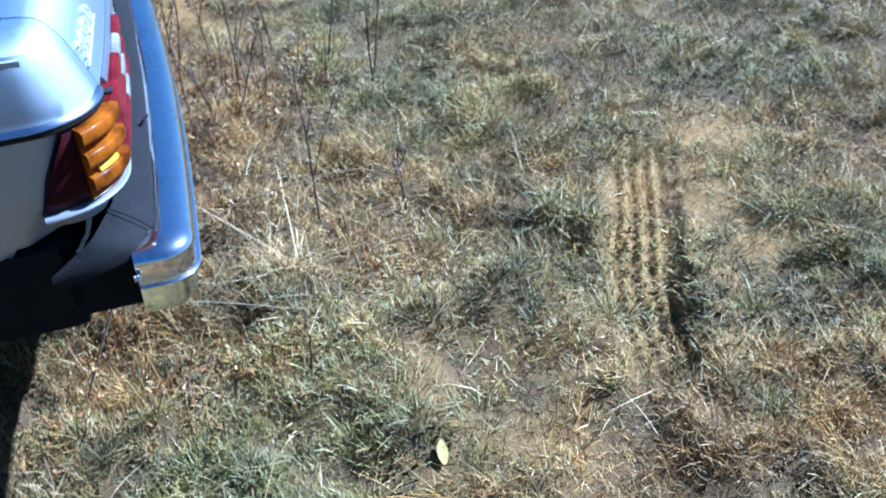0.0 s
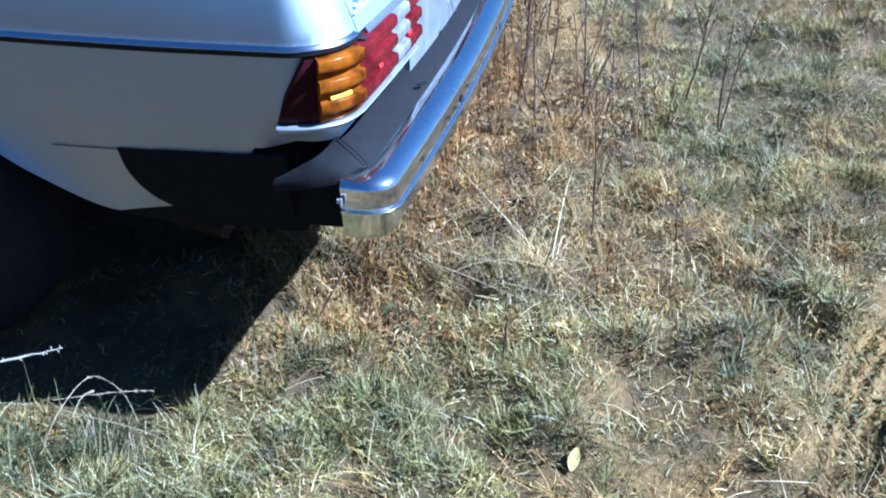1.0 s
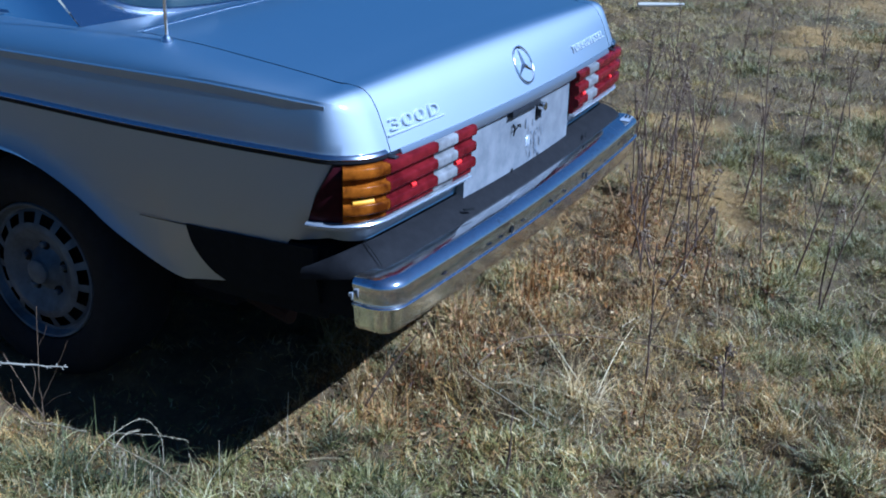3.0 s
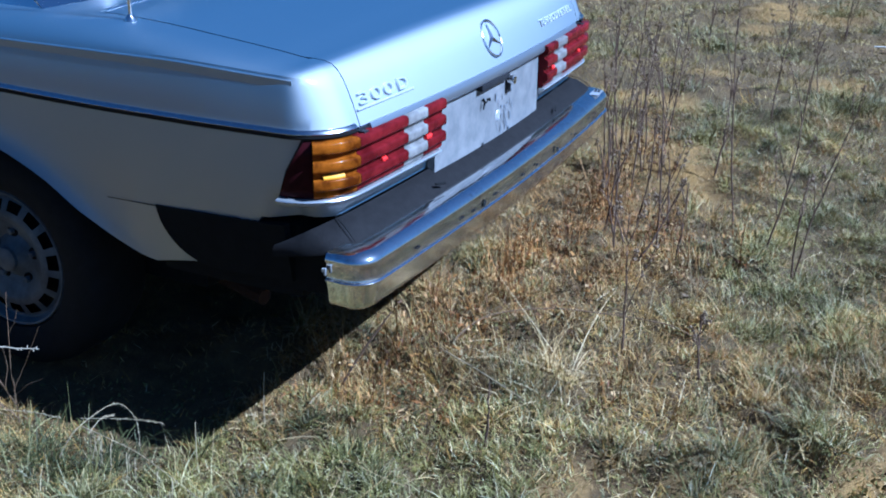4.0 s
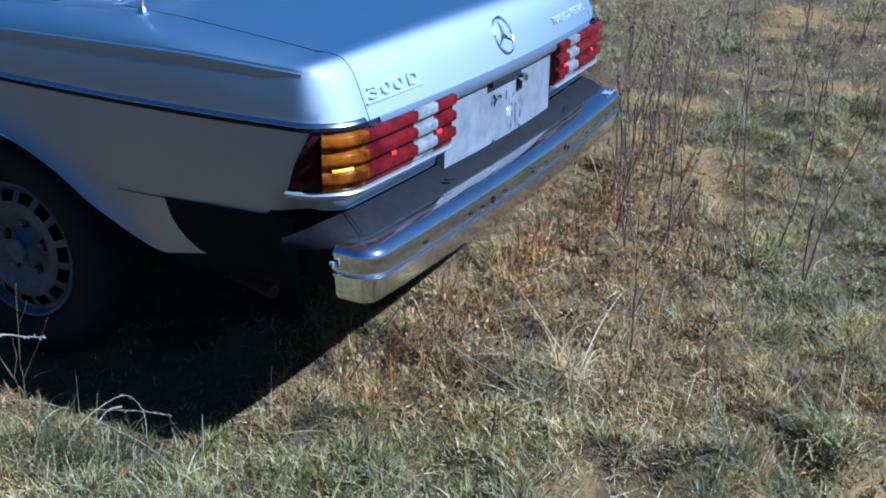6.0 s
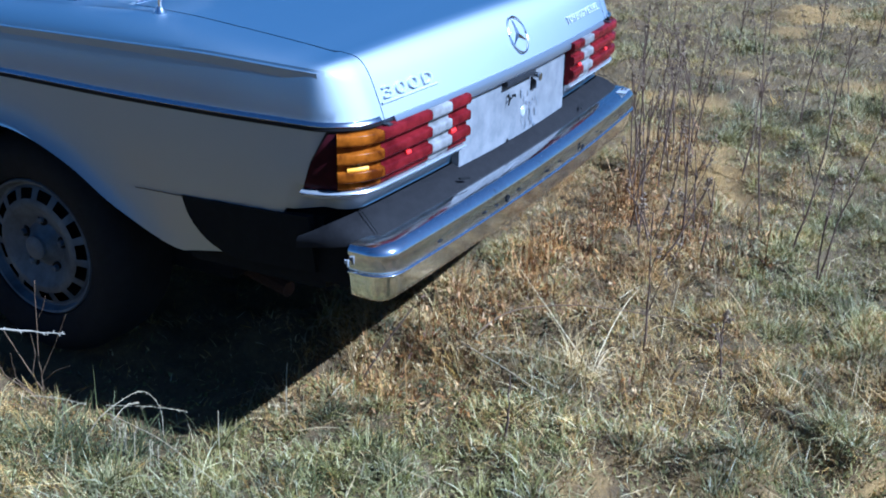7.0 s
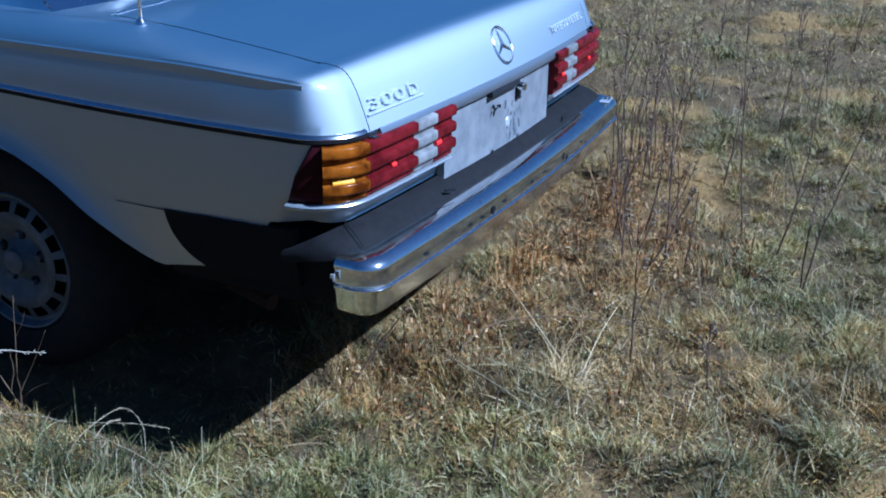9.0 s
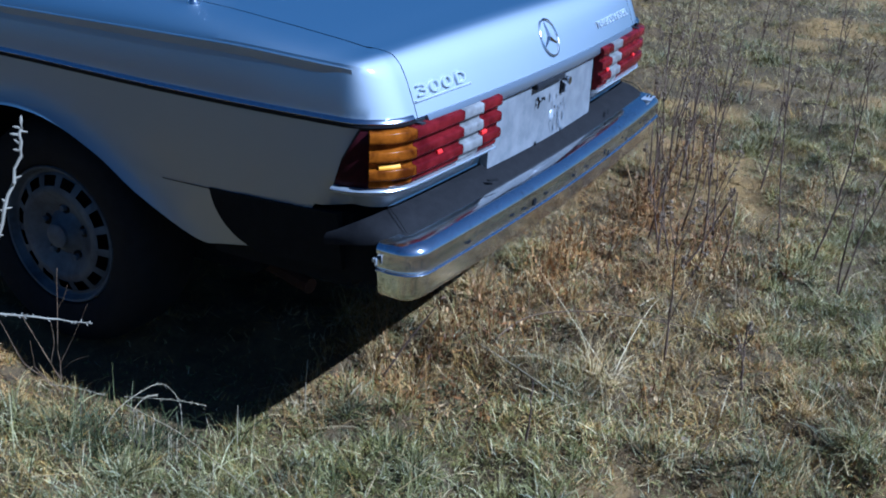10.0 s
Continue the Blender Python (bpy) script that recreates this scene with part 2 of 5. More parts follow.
def tube(path, radius, sides=7, closed=False):
    """A round tube along points; radius: a number or one for each point."""
    pts = [Vector(p) for p in path]
    n = len(pts)
    rad = radius if isinstance(radius, (list, tuple)) else [radius] * n
    rows = []
    ref = Vector((0, 0, 1))
    for i, p in enumerate(pts):
        a = pts[(i + 1) % n] if closed or i < n - 1 else p
        b = pts[i - 1] if closed or i > 0 else p
        d = (a - b).normalized()
        s = d.cross(ref)
        if s.length < 0.05:
            s = d.cross(Vector((1, 0, 0)))
        s.normalize()
        u = s.cross(d)
        rows.append([tuple(p + rad[i] * (math.cos(q) * s + math.sin(q) * u)) for q in [2 * math.pi * k / sides for k in range(sides)]])
    if closed:
        rows.append(rows[0])
    verts, faces = grid(rows, True)
    if not closed:
        faces.append(tuple(range(sides))[::-1])
        faces.append(tuple(range((n - 1) * sides, n * sides)))
    return verts, faces


def lathe(profile, axis_x, centre, n=40, cap=False):
    """(radius, offset along x) turned about the x direction."""
    cx, cy, cz = centre
    rows = []
    for r, o in profile:
        rows.append([(cx + axis_x * o, cy + r * math.cos(a), cz + r * math.sin(a)) for a in [2 * math.pi * k / n for k in range(n)]])
    return grid(rows, True)


def lerp(a, b, t):
    return a + (b - a) * t


def curve(table):
    """A smooth curve through (place, value) pairs, flat beyond its ends."""
    xs, ys = np.array([p[0] for p in table], float), np.array([p[1] for p in table], float)
    d = np.diff(ys) / np.diff(xs)
    m = np.concatenate([[d[0]], np.where(d[:-1] * d[1:] > 0, 2 * d[:-1] * d[1:] / (d[:-1] + d[1:] + 1e-12), 0.0), [d[-1]]])

    def at(v):
        v = min(max(v, xs[0]), xs[-1])
        i = min(max(int(np.searchsorted(xs, v)) - 1, 0), len(xs) - 2)
        h = xs[i + 1] - xs[i]
        t = (v - xs[i]) / h
        return float((2 * t ** 3 - 3 * t ** 2 + 1) * ys[i] + (t ** 3 - 2 * t ** 2 + t) * h * m[i] + (3 * t ** 2 - 2 * t ** 3) * ys[i + 1] + (t ** 3 - t ** 2) * h * m[i + 1])

    return at


# ---- the sedan: rear axle at y = 0, nose towards +y ----
half_width = curve([(-0.90, 0.835), (-0.86, 0.839), (-0.7, 0.852), (-0.4, 0.864), (0.0, 0.873), (0.5, 0.880), (1.5, 0.886), (2.5, 0.872), (3.3, 0.845), (3.5, 0.835)])
z_deck = curve([(-1.1, 0.930), (-0.93, 0.931), (-0.82, 0.943), (-0.66, 0.960), (-0.5, 0.975), (-0.33, 0.983), (0.0, 0.986), (0.6, 0.982), (2.6, 0.945), (3.3, 0.87), (3.65, 0.80)])
z_crease = curve([(-1.1, 0.883), (-0.985, 0.893), (-0.93, 0.9165), (-0.86, 0.9215), (-0.6, 0.9345), (0.1, 0.9375), (2.6, 0.905), (3.65, 0.77)])
z_strip = curve([(-1.1, 0.797), (-0.93, 0.80), (-0.45, 0.8085), (0.1, 0.823), (2.0, 0.80), (3.65, 0.70)])
z_arch = curve([(-0.535, 0.438), (-0.50, 0.451), (-0.454, 0.478), (-0.40, 0.516), (-0.366, 0.541), (-0.32, 0.578), (-0.277, 0.611), (-0.21, 0.648), (-0.149, 0.674), (-0.08, 0.692), (0.0, 0.699), (0.08, 0.692), (0.15, 0.674), (0.22, 0.64), (0.29, 0.58), (0.34, 0.50), (0.38, 0.40), (0.40, 0.28)])
front_arch = curve([(2.40, 0.28), (2.42, 0.40), (2.50, 0.56), (2.62, 0.655), (2.795, 0.69), (2.97, 0.655), (3.09, 0.56), (3.17, 0.40), (3.19, 0.30)])


def z_low(y):
    if y < -0.535:
        return lerp(0.438, 0.462, min(1.0, (-0.535 - y) / 0.15)) if y > -0.76 else lerp(0.462, 0.602, min(1.0, (-0.76 - y) / 0.08))
    if y < 0.40:
        return z_arch(y)
    if 2.40 < y < 3.19:
        return front_arch(y)
    return 0.28 if y < 2.5 else 0.32


def outline():
    """The plan of the body at the rub strip, as (x, y, nx, ny), from the nose down the left side, round the tail and back up the right."""
    ys = list(np.linspace(3.46, 0.45, 44)) + list(np.linspace(0.40, -0.54, 48)) + list(np.linspace(-0.56, -0.90, 19))
    left = []
    for y in ys:
        x = half_width(y)
        s = (half_width(y + 0.05) - half_width(y - 0.05)) / 0.1
        n = Vector((-1, -s)).normalized()
        left.append((-x, y, n.x, n.y))
    for k in range(1, 13):
        a = math.pi / 2 * k / 12
        left.append((-0.72 - 0.115 * math.cos(a), -0.90 - 0.120 * math.sin(a), *Vector((-math.cos(a) / 0.115, -math.sin(a) / 0.120)).normalized()))
    rear = []
    for x in np.linspace(-0.7, 0.7, 41):
        rear.append((x, -1.02 - 0.022 * (1 - (x / 0.72) ** 2), *Vector((0.10 * x, -1)).normalized()))
    right = [(-x, y, -nx, ny) for x, y, nx, ny in reversed(left)]
    nose = []
    for k in range(1, 10):
        a = math.pi * k / 10
        nose.append((0.835 * math.cos(a), 3.46 + 0.16 * math.sin(a) ** 0.6, *Vector((math.cos(a), 2 * math.sin(a))).normalized()))
    return left + rear + right + nose, len(left), len(rear)


OUT, N_LEFT, N_REAR = outline()
# level: (kind, value, inset on the sides, inset on tail and nose)
LEVELS = [("low", 0.0, None, 0.030), ("low", 0.06, None, 0.029), ("low", 0.16, None, 0.023), ("low", 0.32, None, 0.014), ("low", 0.5, None, 0.016), ("low", 0.75, None, 0.018), ("low", 0.94, None, 0.016),
          ("strip", 0.0, 0.0, 0.0), ("up", 0.35, 0.004, 0.012), ("up", 0.7, 0.011, 0.026), ("up", 0.9, 0.017, 0.035), ("up", 1.0, 0.021, 0.041),
          ("top", 0.18, 0.032, 0.049), ("top", 0.36, 0.048, 0.059), ("top", 0.56, 0.072, 0.071), ("top", 0.78, 0.107, 0.089), ("seam", 1.0, None, 0.115)]


def body_point(p, level):
    x, y, nx, ny = p
    kind, v, side, end = level
    w = abs(ny) ** 1.5
    zs = z_strip(y)
    if kind == "low":
        zl = z_low(y) if abs(nx) > 0.3 else 0.603 if y < 0 else 0.36
        z = lerp(zl, zs, v)
        d = zs - z
        side = 0.012 * (d / 0.2) ** 2 if d < 0.35 else 0.037 + 0.12 * (d - 0.35)
        if -0.57 < y < 0.42 or 2.4 < y < 3.2:
            flare = math.exp(-(z - zl) / 0.034)
            side -= 0.030 * flare * min(1.0, max(0.0, (y + 0.57) / 0.22))
        if y < -0.86 and z < 0.662:      # tucked in below the lamp
            side += 0.046 * min(1.0, (-0.86 - y) / 0.06) * min(1.0, (0.662 - z) / 0.03)
        if abs(z - 0.588) < 0.02 and y < -0.38:
            side += 0.004
    elif kind == "strip":
        z = zs
    else:
        # the shoulder's height follows the place where the skin really is
        if kind == "seam":
            side = 0.17
        yy = y - ny * lerp(side, end, w)
        if kind == "seam" and abs(nx) > 0.3 and yy < 3.5:
            yy = max(y, -0.898)
        zc, zt = z_crease(yy), z_deck(yy)
        z = lerp(zs, zc, v) if kind == "up" else lerp(zc, zt, math.sin(v * math.pi / 2))
        if kind == "seam":
            if abs(nx) > 0.3 and -0.93 < y < 3.5:
                return (math.copysign(0.7025, x), max(y, -0.898), z)
            if y < 0 and abs(x) > 0.7:
                return (math.copysign(0.7025, x), -0.898, z_deck(-0.898))
    inset = lerp(side, end, w)
    return (x - nx * inset, y - ny * inset, z)


def crown(x, y):
    return 0.014 * (1 - (x / 0.7) ** 2)


def sedan_body(car):
    total = len(OUT)
    rings = [[body_point(p, lv) for p in OUT] for lv in LEVELS]
    rear0, rear1 = N_LEFT, N_LEFT + N_REAR - 1
    verts, faces = [], []
    for r in rings:
        verts += r
    strip_row = 7
    for i in range(len(rings) - 1):
        for j in range(total):
            k = (j + 1) % total
            if i >= strip_row and rear0 <= j < rear1:
                continue
            faces.append((i * total + j, i * total + k, (i + 1) * total + k, (i + 1) * total + j))
    # inward flange along the lower edge
    n = len(verts)
    for p, q in zip(OUT, rings[0]):
        verts.append((q[0] - p[2] * 0.03, q[1] - p[3] * 0.03, q[2] + 0.006))
    for j in range(total):
        k = (j + 1) % total
        faces.append((n + j, n + k, k, j))
    shell = (verts, faces)
    # deck ahead of the lid and the bonnet
    decks = []
    for y0, y1 in ((-0.325, 0.02), (2.62, 3.46)):
        rows = []
        for y in np.linspace(y0, y1, 6):
            rows.append([(x, y, z_deck(y) + crown(x, y)) for x in np.linspace(-0.7025, 0.7025, 17)])
        decks.append(solid(rows, (0, 0, -0.02)))
    body = part("body", join(shell, *decks), PAINT, car, "faded silver-blue metallic body panels", 28)
    bm = bmesh.new()
    bm.from_mesh(body.data)
    bmesh.ops.remove_doubles(bm, verts=bm.verts, dist=0.0006)
    bm.to_mesh(body.data)
    bm.free()
    body.data.shade_smooth()
    body.data.set_sharp_from_angle(angle=radians(32))
    # lid: the tail face from the strip up and the deck back from the rear window
    cols = OUT[rear0:rear1 + 1]
    rows = []
    for lv in LEVELS[strip_row:]:
        rows.append([(x * 0.9955, y, z) for x, y, z in (body_point(p, lv) for p in cols)])
    for i, r in enumerate(rows):
        f = (i / (len(rows) - 1)) ** 2
        rows[i] = [(x, y - 0.008 * (1 - (x / 0.7) ** 2) * (1 - f), z + f * crown(x, y)) for x, y, z in r]
    for y in list(np.linspace(-0.885, -0.333, 13)):
        rows.append([(p[0] * 0.9955, y, z_deck(y) + crown(p[0], y)) for p in cols])
    lip = [(x, -0.334, z_deck(-0.334) + crown(x, 0) + 0.0005) for x in np.linspace(-0.69, 0.69, 25)]
    lid = part("boot_lid", solid(rows, (0, 0.012, -0.02)), PAINT, car, "silver-blue boot lid with chrome badges", 28)
    part("lid_lip", tube(lip, 0.0035, 6), PAINT, lid, "rolled front lip of the boot lid")
    return lid


def along(y_from, x_to, inset=0.0):
    """The outline's points, from the left side at y_from round the tail until x_to."""
    pts = []
    for x, y, nx, ny in OUT:
        if y > y_from:
            continue
        if x > x_to + 1e-6:
            break
        pts.append((x - nx * inset, y - ny * inset, nx, ny))
    return pts


def sweep(path, profile, close=True, z=None):
    """A closed profile of (outward, z) along plan points (x, y, nx, ny)."""
    rows = []
    for x, y, nx, ny in path:
        zz = z(y) if z else 0.0
        rows.append([(x + nx * o, y + ny * o, zz + h) for o, h in profile])
    verts, faces = grid(rows, close)
    if close:
        m = len(profile)
        faces.append(tuple(range(m))[::-1])
        faces.append(tuple(range(len(verts) - m, len(verts))))
    return verts, faces


def letters(body, width, cap, x0, y0, z0, slope, name, tilt, parent, label):
    """Raised chrome lettering on the lid, one part a letter, fitted to a width and a height."""
    cell = width / len(body)
    place = Matrix.Translation((x0, y0, z0)) @ Matrix.Rotation(radians(slope), 4, "Z") @ Matrix.Rotation(radians(90 - tilt), 4, "X")
    for i, ch in enumerate(body):
        if i == 3 and len(body) == 4:      # the D stands apart and is narrower
            i = 3.12
        cu = bpy.data.curves.new(name, "FONT")
        cu.body, cu.size, cu.extrude, cu.offset = ch, 1.0, 0.06, 0.010
        tmp = bpy.data.objects.new(name, cu)
        scene.collection.objects.link(tmp)
        bpy.context.view_layer.update()
        me = bpy.data.meshes.new_from_object(tmp.evaluated_get(bpy.context.evaluated_depsgraph_get()))
        bpy.data.objects.remove(tmp)
        xs = [v.co.x for v in me.vertices]
        ys = [v.co.y for v in me.vertices]
        sx, sy = cell * (0.30 if ch == "I" else 0.80) / (max(xs) - min(xs)), cap / (max(ys) - min(ys))
        off = cell * (0.35 if ch == "I" else 0.1)
        me.transform(place @ Matrix.Translation((i * cell + off, 0, 0)) @ Matrix.Diagonal((sx, sy, 0.07, 1)) @ Matrix.Translation((-min(xs), -min(ys), 0)))
        me.name = name
        me.materials.clear()
        me.materials.append(BADGE)
        ob = new(name, me)
        ob.parent = parent
        tagged(ob, label)


def tail_lamp(car, side):
    """A wrap-round ribbed lamp; side -1 is the left one."""
    base = along(-0.84, -0.28)
    z0, z1 = 0.662, 0.788
    prof = [(0.004, z0), (0.013, z0 + 0.003), (0.0155, z0 + 0.008), (0.0155, z0 + 0.012)]
    for k in range(3):
        c = z0 + 0.033 + 0.040 * k
        prof += [(0.0155, c - 0.0142), (0.0175, c - 0.0130), (0.0245, c - 0.0120), (0.0268, c - 0.0102), (0.0278, c - 0.0060), (0.0281, c), (0.0278, c + 0.0060), (0.0268, c + 0.0102), (0.0245, c + 0.0120), (0.0175, c + 0.0130), (0.0155, c + 0.0142)]
    prof += [(0.0155, z1 - 0.0008), (0.004, z1), (-0.022, z1), (-0.022, z0)]
    flat = [(0.002, z0), (0.008, z0 + 0.006), (0.009, z0 + 0.03), (0.009, z0 + 0.06), (0.009, z0 + 0.09), (0.008, z1 - 0.006), (0.002, z1), (-0.022, z1), (-0.022, z0)]

    acc = [0.0]
    for p, q in zip(base, base[1:]):
        acc.append(acc[-1] + math.hypot(q[0] - p[0], q[1] - p[1]))

    def piece(s0, s1):
        got = []
        for s in np.linspace(s0, s1, max(3, int((s1 - s0) / 0.012))):
            vals = [float(np.interp(s, acc, [p[i] for p in base])) for i in range(4)]
            nn = Vector((vals[2], vals[3])).normalized()
            got.append((vals[0], vals[1], nn.x, nn.y))
        return got

    amber, red, clear, fog, total = (0.132, 0.226, 0.422, 0.513, 0.605) if side < 0 else (0.120, 0.196, 0.457, 0.546, 0.636)

    def lens(s0, s1, pr, slant=0.0, n=None):
        n = n or max(3, int((s1 - s0) / 0.010))
        rows = []
        for i in range(n + 1):
            row = []
            for o, z in pr:
                f = max(0.0, z - z0) / (z1 - z0)
                s = lerp(s0 + slant * f ** 1.4, s1, i / n)
                v = [float(np.interp(s, acc, [p[k] for p in base])) for k in range(4)]
                nn = Vector((v[2], v[3])).normalized()
                row.append((v[0] + nn.x * o, v[1] + nn.y * o, z))
            rows.append(row)
        verts, faces = grid(rows, True)
        m = len(pr)
        return verts, faces + [tuple(range(m))[::-1], tuple(range(len(verts) - m, len(verts)))]

    segs = [("side_lens", 0.060, amber - 0.001, MAROON, flat, 0.055, "dark maroon side lens"), ("amber_lens", amber, red - 0.001, AMBER, prof, 0, "amber ribbed lens"),
            ("red_lens", red, clear - 0.001, RED, prof, 0, "red ribbed lens"), ("reversing_lens", clear, fog - 0.001, CLEAR, prof, 0, "clear white ribbed lens"),
            ("fog_lens", fog, total, RED, prof, 0, "red ribbed lens")]
    fix = (lambda g: g) if side < 0 else mirror
    lamp = part("tail_lamp", fix(lens(0.054, total, [(-0.012, z0 - 0.002), (0.001, z0 - 0.002), (0.001, z0 + 0.06), (0.001, z1 + 0.004), (-0.012, z1 + 0.004)], 0.055, 40)), BLACK, car, "ribbed tail lamp in maroon, amber, red and white")
    for name, s0, s1, mat, pr, slant, label in segs:
        part(name, fix(lens(s0, s1, pr, slant)), mat, lamp, label, 45)
    # small bright pieces paint the sun's hot spots into the grooves
    for name, s0, w, z, mat in (("amber_glow_spot", amber + 0.018, 0.042, z0 + 0.0490, AMBER_SPOT), ("red_glow_spot", red + 0.094, 0.018, z0 + 0.049, RED_SPOT), ("red_glow_spot", fog + 0.006, 0.024, z0 + 0.050, RED_SPOT)):
        part(name, fix(lens(s0, s0 + w, [(0.0150, z - 0.0062), (0.0215, z - 0.0050), (0.0225, z), (0.0200, z + 0.0045), (0.0150, z + 0.0055)])), mat, lamp, "bright spot painted for the sun's glow in the lens")
    run = piece(0.057, total - 0.004)
    lip = [(-0.004, z0 - 0.009), (0.010, z0 - 0.009), (0.017, z0 - 0.008), (0.020, z0 - 0.005), (0.018, z0 - 0.002), (0.009, z0 - 0.0005), (-0.004, z0 - 0.0005)]
    band = [(-0.004, z0 - 0.020), (0.003, z0 - 0.020), (0.007, z0 - 0.0165), (0.007, z0 - 0.0095), (-0.004, z0 - 0.0095)]
    part("lower_trim", fix(sweep(run, lip)), TRIM, lamp, "bright chrome lower trim", 30)
    part("trim_flank", fix(sweep(run, band)), DULL, lamp, "dull metal flank below the trim", 30)


BUMPER_PLAN = []
for _k in range(6):
    BUMPER_PLAN.append((-0.842 - 0.002 * _k / 5, -1.012 - 0.042 * _k / 5, -1.0, -0.05))
for _k in range(1, 11):
    _a = math.pi / 2 * _k / 11
    BUMPER_PLAN.append((-0.780 - 0.064 * math.cos(_a), -1.056 - 0.062 * math.sin(_a), -math.cos(_a), -math.sin(_a)))
for _x in np.linspace(-0.778, 0.0, 28):
    _n = Vector((0.09 * _x, -1)).normalized()
    BUMPER_PLAN.append((_x, -1.117 - 0.024 * (1 - (_x / 0.8) ** 2), _n.x, _n.y))
BUMPER_PLAN += [(-x, y, -nx, ny) for x, y, nx, ny in reversed(BUMPER_PLAN[:-1])]
BUMPER_PLAN = [(x, y + 0.009 * max(0.0, x + 0.1), nx, ny) for x, y, nx, ny in BUMPER_PLAN]      # pushed in a little at one end


def rear_bumper(car):
    prof = [(-0.066, 0.556), (-0.064, 0.5625), (-0.059, 0.5640), (-0.050, 0.5636), (-0.040, 0.5622), (-0.030, 0.5600), (-0.022, 0.5574), (-0.016, 0.5546), (-0.010, 0.5508), (-0.005, 0.5462), (-0.0015, 0.5410), (0.0, 0.5355), (-0.001, 0.5315), (-0.005, 0.5285),
            (-0.0065, 0.500), (-0.005, 0.4955), (0.0, 0.4940), (0.0022, 0.4915), (0.0015, 0.4885), (-0.004, 0.4862), (-0.007, 0.478), (-0.012, 0.442), (-0.017, 0.430), (-0.028, 0.422),
            (-0.030, 0.426), (-0.022, 0.440), (-0.016, 0.470), (-0.014, 0.520), (-0.024, 0.545), (-0.040, 0.555), (-0.058, 0.556)]
    bar = part("rear_bumper", sweep(BUMPER_PLAN, prof), CHROME, car, "dented chrome rear bumper without its rubber strip", 32)
    for x, z, r in ((-0.274, 0.506, 0.010), (0.25, 0.506, 0.010), (-0.62, 0.508, 0.006), (-0.40, 0.508, 0.006), (-0.335, 0.506, 0.0055), (-0.205, 0.510, 0.006), (-0.02, 0.508, 0.006), (0.08, 0.508, 0.006), (0.42, 0.508, 0.006), (0.62, 0.508, 0.006)):
        y = -1.117 - 0.024 * (1 - (x / 0.8) ** 2) + 0.004
        wide = 1.0 if r > 0.008 else 1.9
        ringv, ringf = lathe([(r, 0.0), (r * 0.9, 0.0012), (0.001, 0.0012)], 1, (0, 0, 0), 12)
        geo = ([(x + p[1] * wide, y - p[0], z + p[2] * (1.0 if r > 0.008 else 0.6)) for p in ringv], ringf)
        part("bolt_hole", geo, UNDER if r > 0.008 else RUBBER, bar, "empty dark bolt hole")
    # dark rubber shelf between body and bumper, with its turned-down ends
    def resample(poly, n):
        d = [0.0]
        for p, q in zip(poly, poly[1:]):
            d.append(d[-1] + math.dist(p, q))
        return [tuple(float(np.interp(v, d, [p[c] for p in poly])) for c in range(3)) for v in np.linspace(0, d[-1], n)]

    inner_side = [(-0.838, -0.885, 0.548), (-0.812, -0.955, 0.585), (-0.735, -0.996, 0.603)]
    inner_back = [(x - nx * 0.020, y - ny * 0.020, 0.604) for x, y, nx, ny in OUT if y < -1.0 and -0.7 <= x <= 0.001]
    outer_side = [(-0.846, -0.880, 0.536), (-0.842, -0.96, 0.550), (-0.828, -1.012, 0.558), (-0.800, -1.044, 0.560), (-0.76, -1.056, 0.560)]
    outer_back = [(x - nx * 0.061, y - ny * 0.061, 0.560) for x, y, nx, ny in BUMPER_PLAN if -0.76 < x < 0.001 and y < -1.1]
    inner = resample(inner_side, 14) + resample(inner_back, 20)
    outer = resample(outer_side, 14) + resample(outer_back, 20)
    inner, outer = ([*h, *[(-x, y, z) for x, y, z in reversed(h[:-1])]] for h in (inner, outer))
    rows = [[tuple(Vector(a).lerp(Vector(b), t) + Vector((0, 0, 0.006 * math.sin(t * math.pi)))) for t in (0, 0.2, 0.4, 0.6, 0.8, 1)] for a, b in zip(inner, outer)]
    part("filler_shelf", solid(rows, (0, 0, -0.014)), RUBBER, car, "weathered dark rubber shelf above the bumper", 40)
    for s in (-1, 1):
        fix = (lambda g: g) if s < 0 else mirror
        part("shelf_joint", fix(tube([(-0.752, -0.985, 0.6045), (-0.770, -1.015, 0.5955), (-0.778, -1.036, 0.582), (-0.782, -1.052, 0.566)], 0.0011, 5)), UNDER, bar, "dark joint in the rubber shelf")
        part("shelf_cut", fix(solid([[(-0.415 + 0.03 * t, -1.062 - 0.012 * t, 0.5905 - 0.004 * t), (-0.412 + 0.03 * t, -1.068 - 0.012 * t + 0.003 * t, 0.588 - 0.004 * t)] for t in (0, 0.4, 1)], (0, 0, -0.004))), UNDER, bar, "short dark cut in the rubber shelf")
    for s in (-1, 1):
        fix = (lambda g: g) if s < 0 else mirror
        rows = []
        front = curve([(0.440, -0.700), (0.452, -0.672), (0.468, -0.636), (0.504, -0.597), (0.551, -0.573), (0.590, -0.566)])
        for z in np.linspace(0.448, 0.590, 12):
            y0 = front(z)
            rows.append([(-half_width(y) + 0.012 * ((0.80 - z) / 0.2) ** 2 - 0.003, y, z) for y in np.linspace(y0, -0.90, 11)])
        part("side_cover", fix(solid(rows, (0.02, 0, 0))), UNDER, car, "matt black cover below the rear wing", flip=True)
        joint = [(-half_width(y) + 0.0125, y, 0.587 + 0.006 * (y + 0.58)) for y in np.linspace(-0.43, -0.568, 6)]
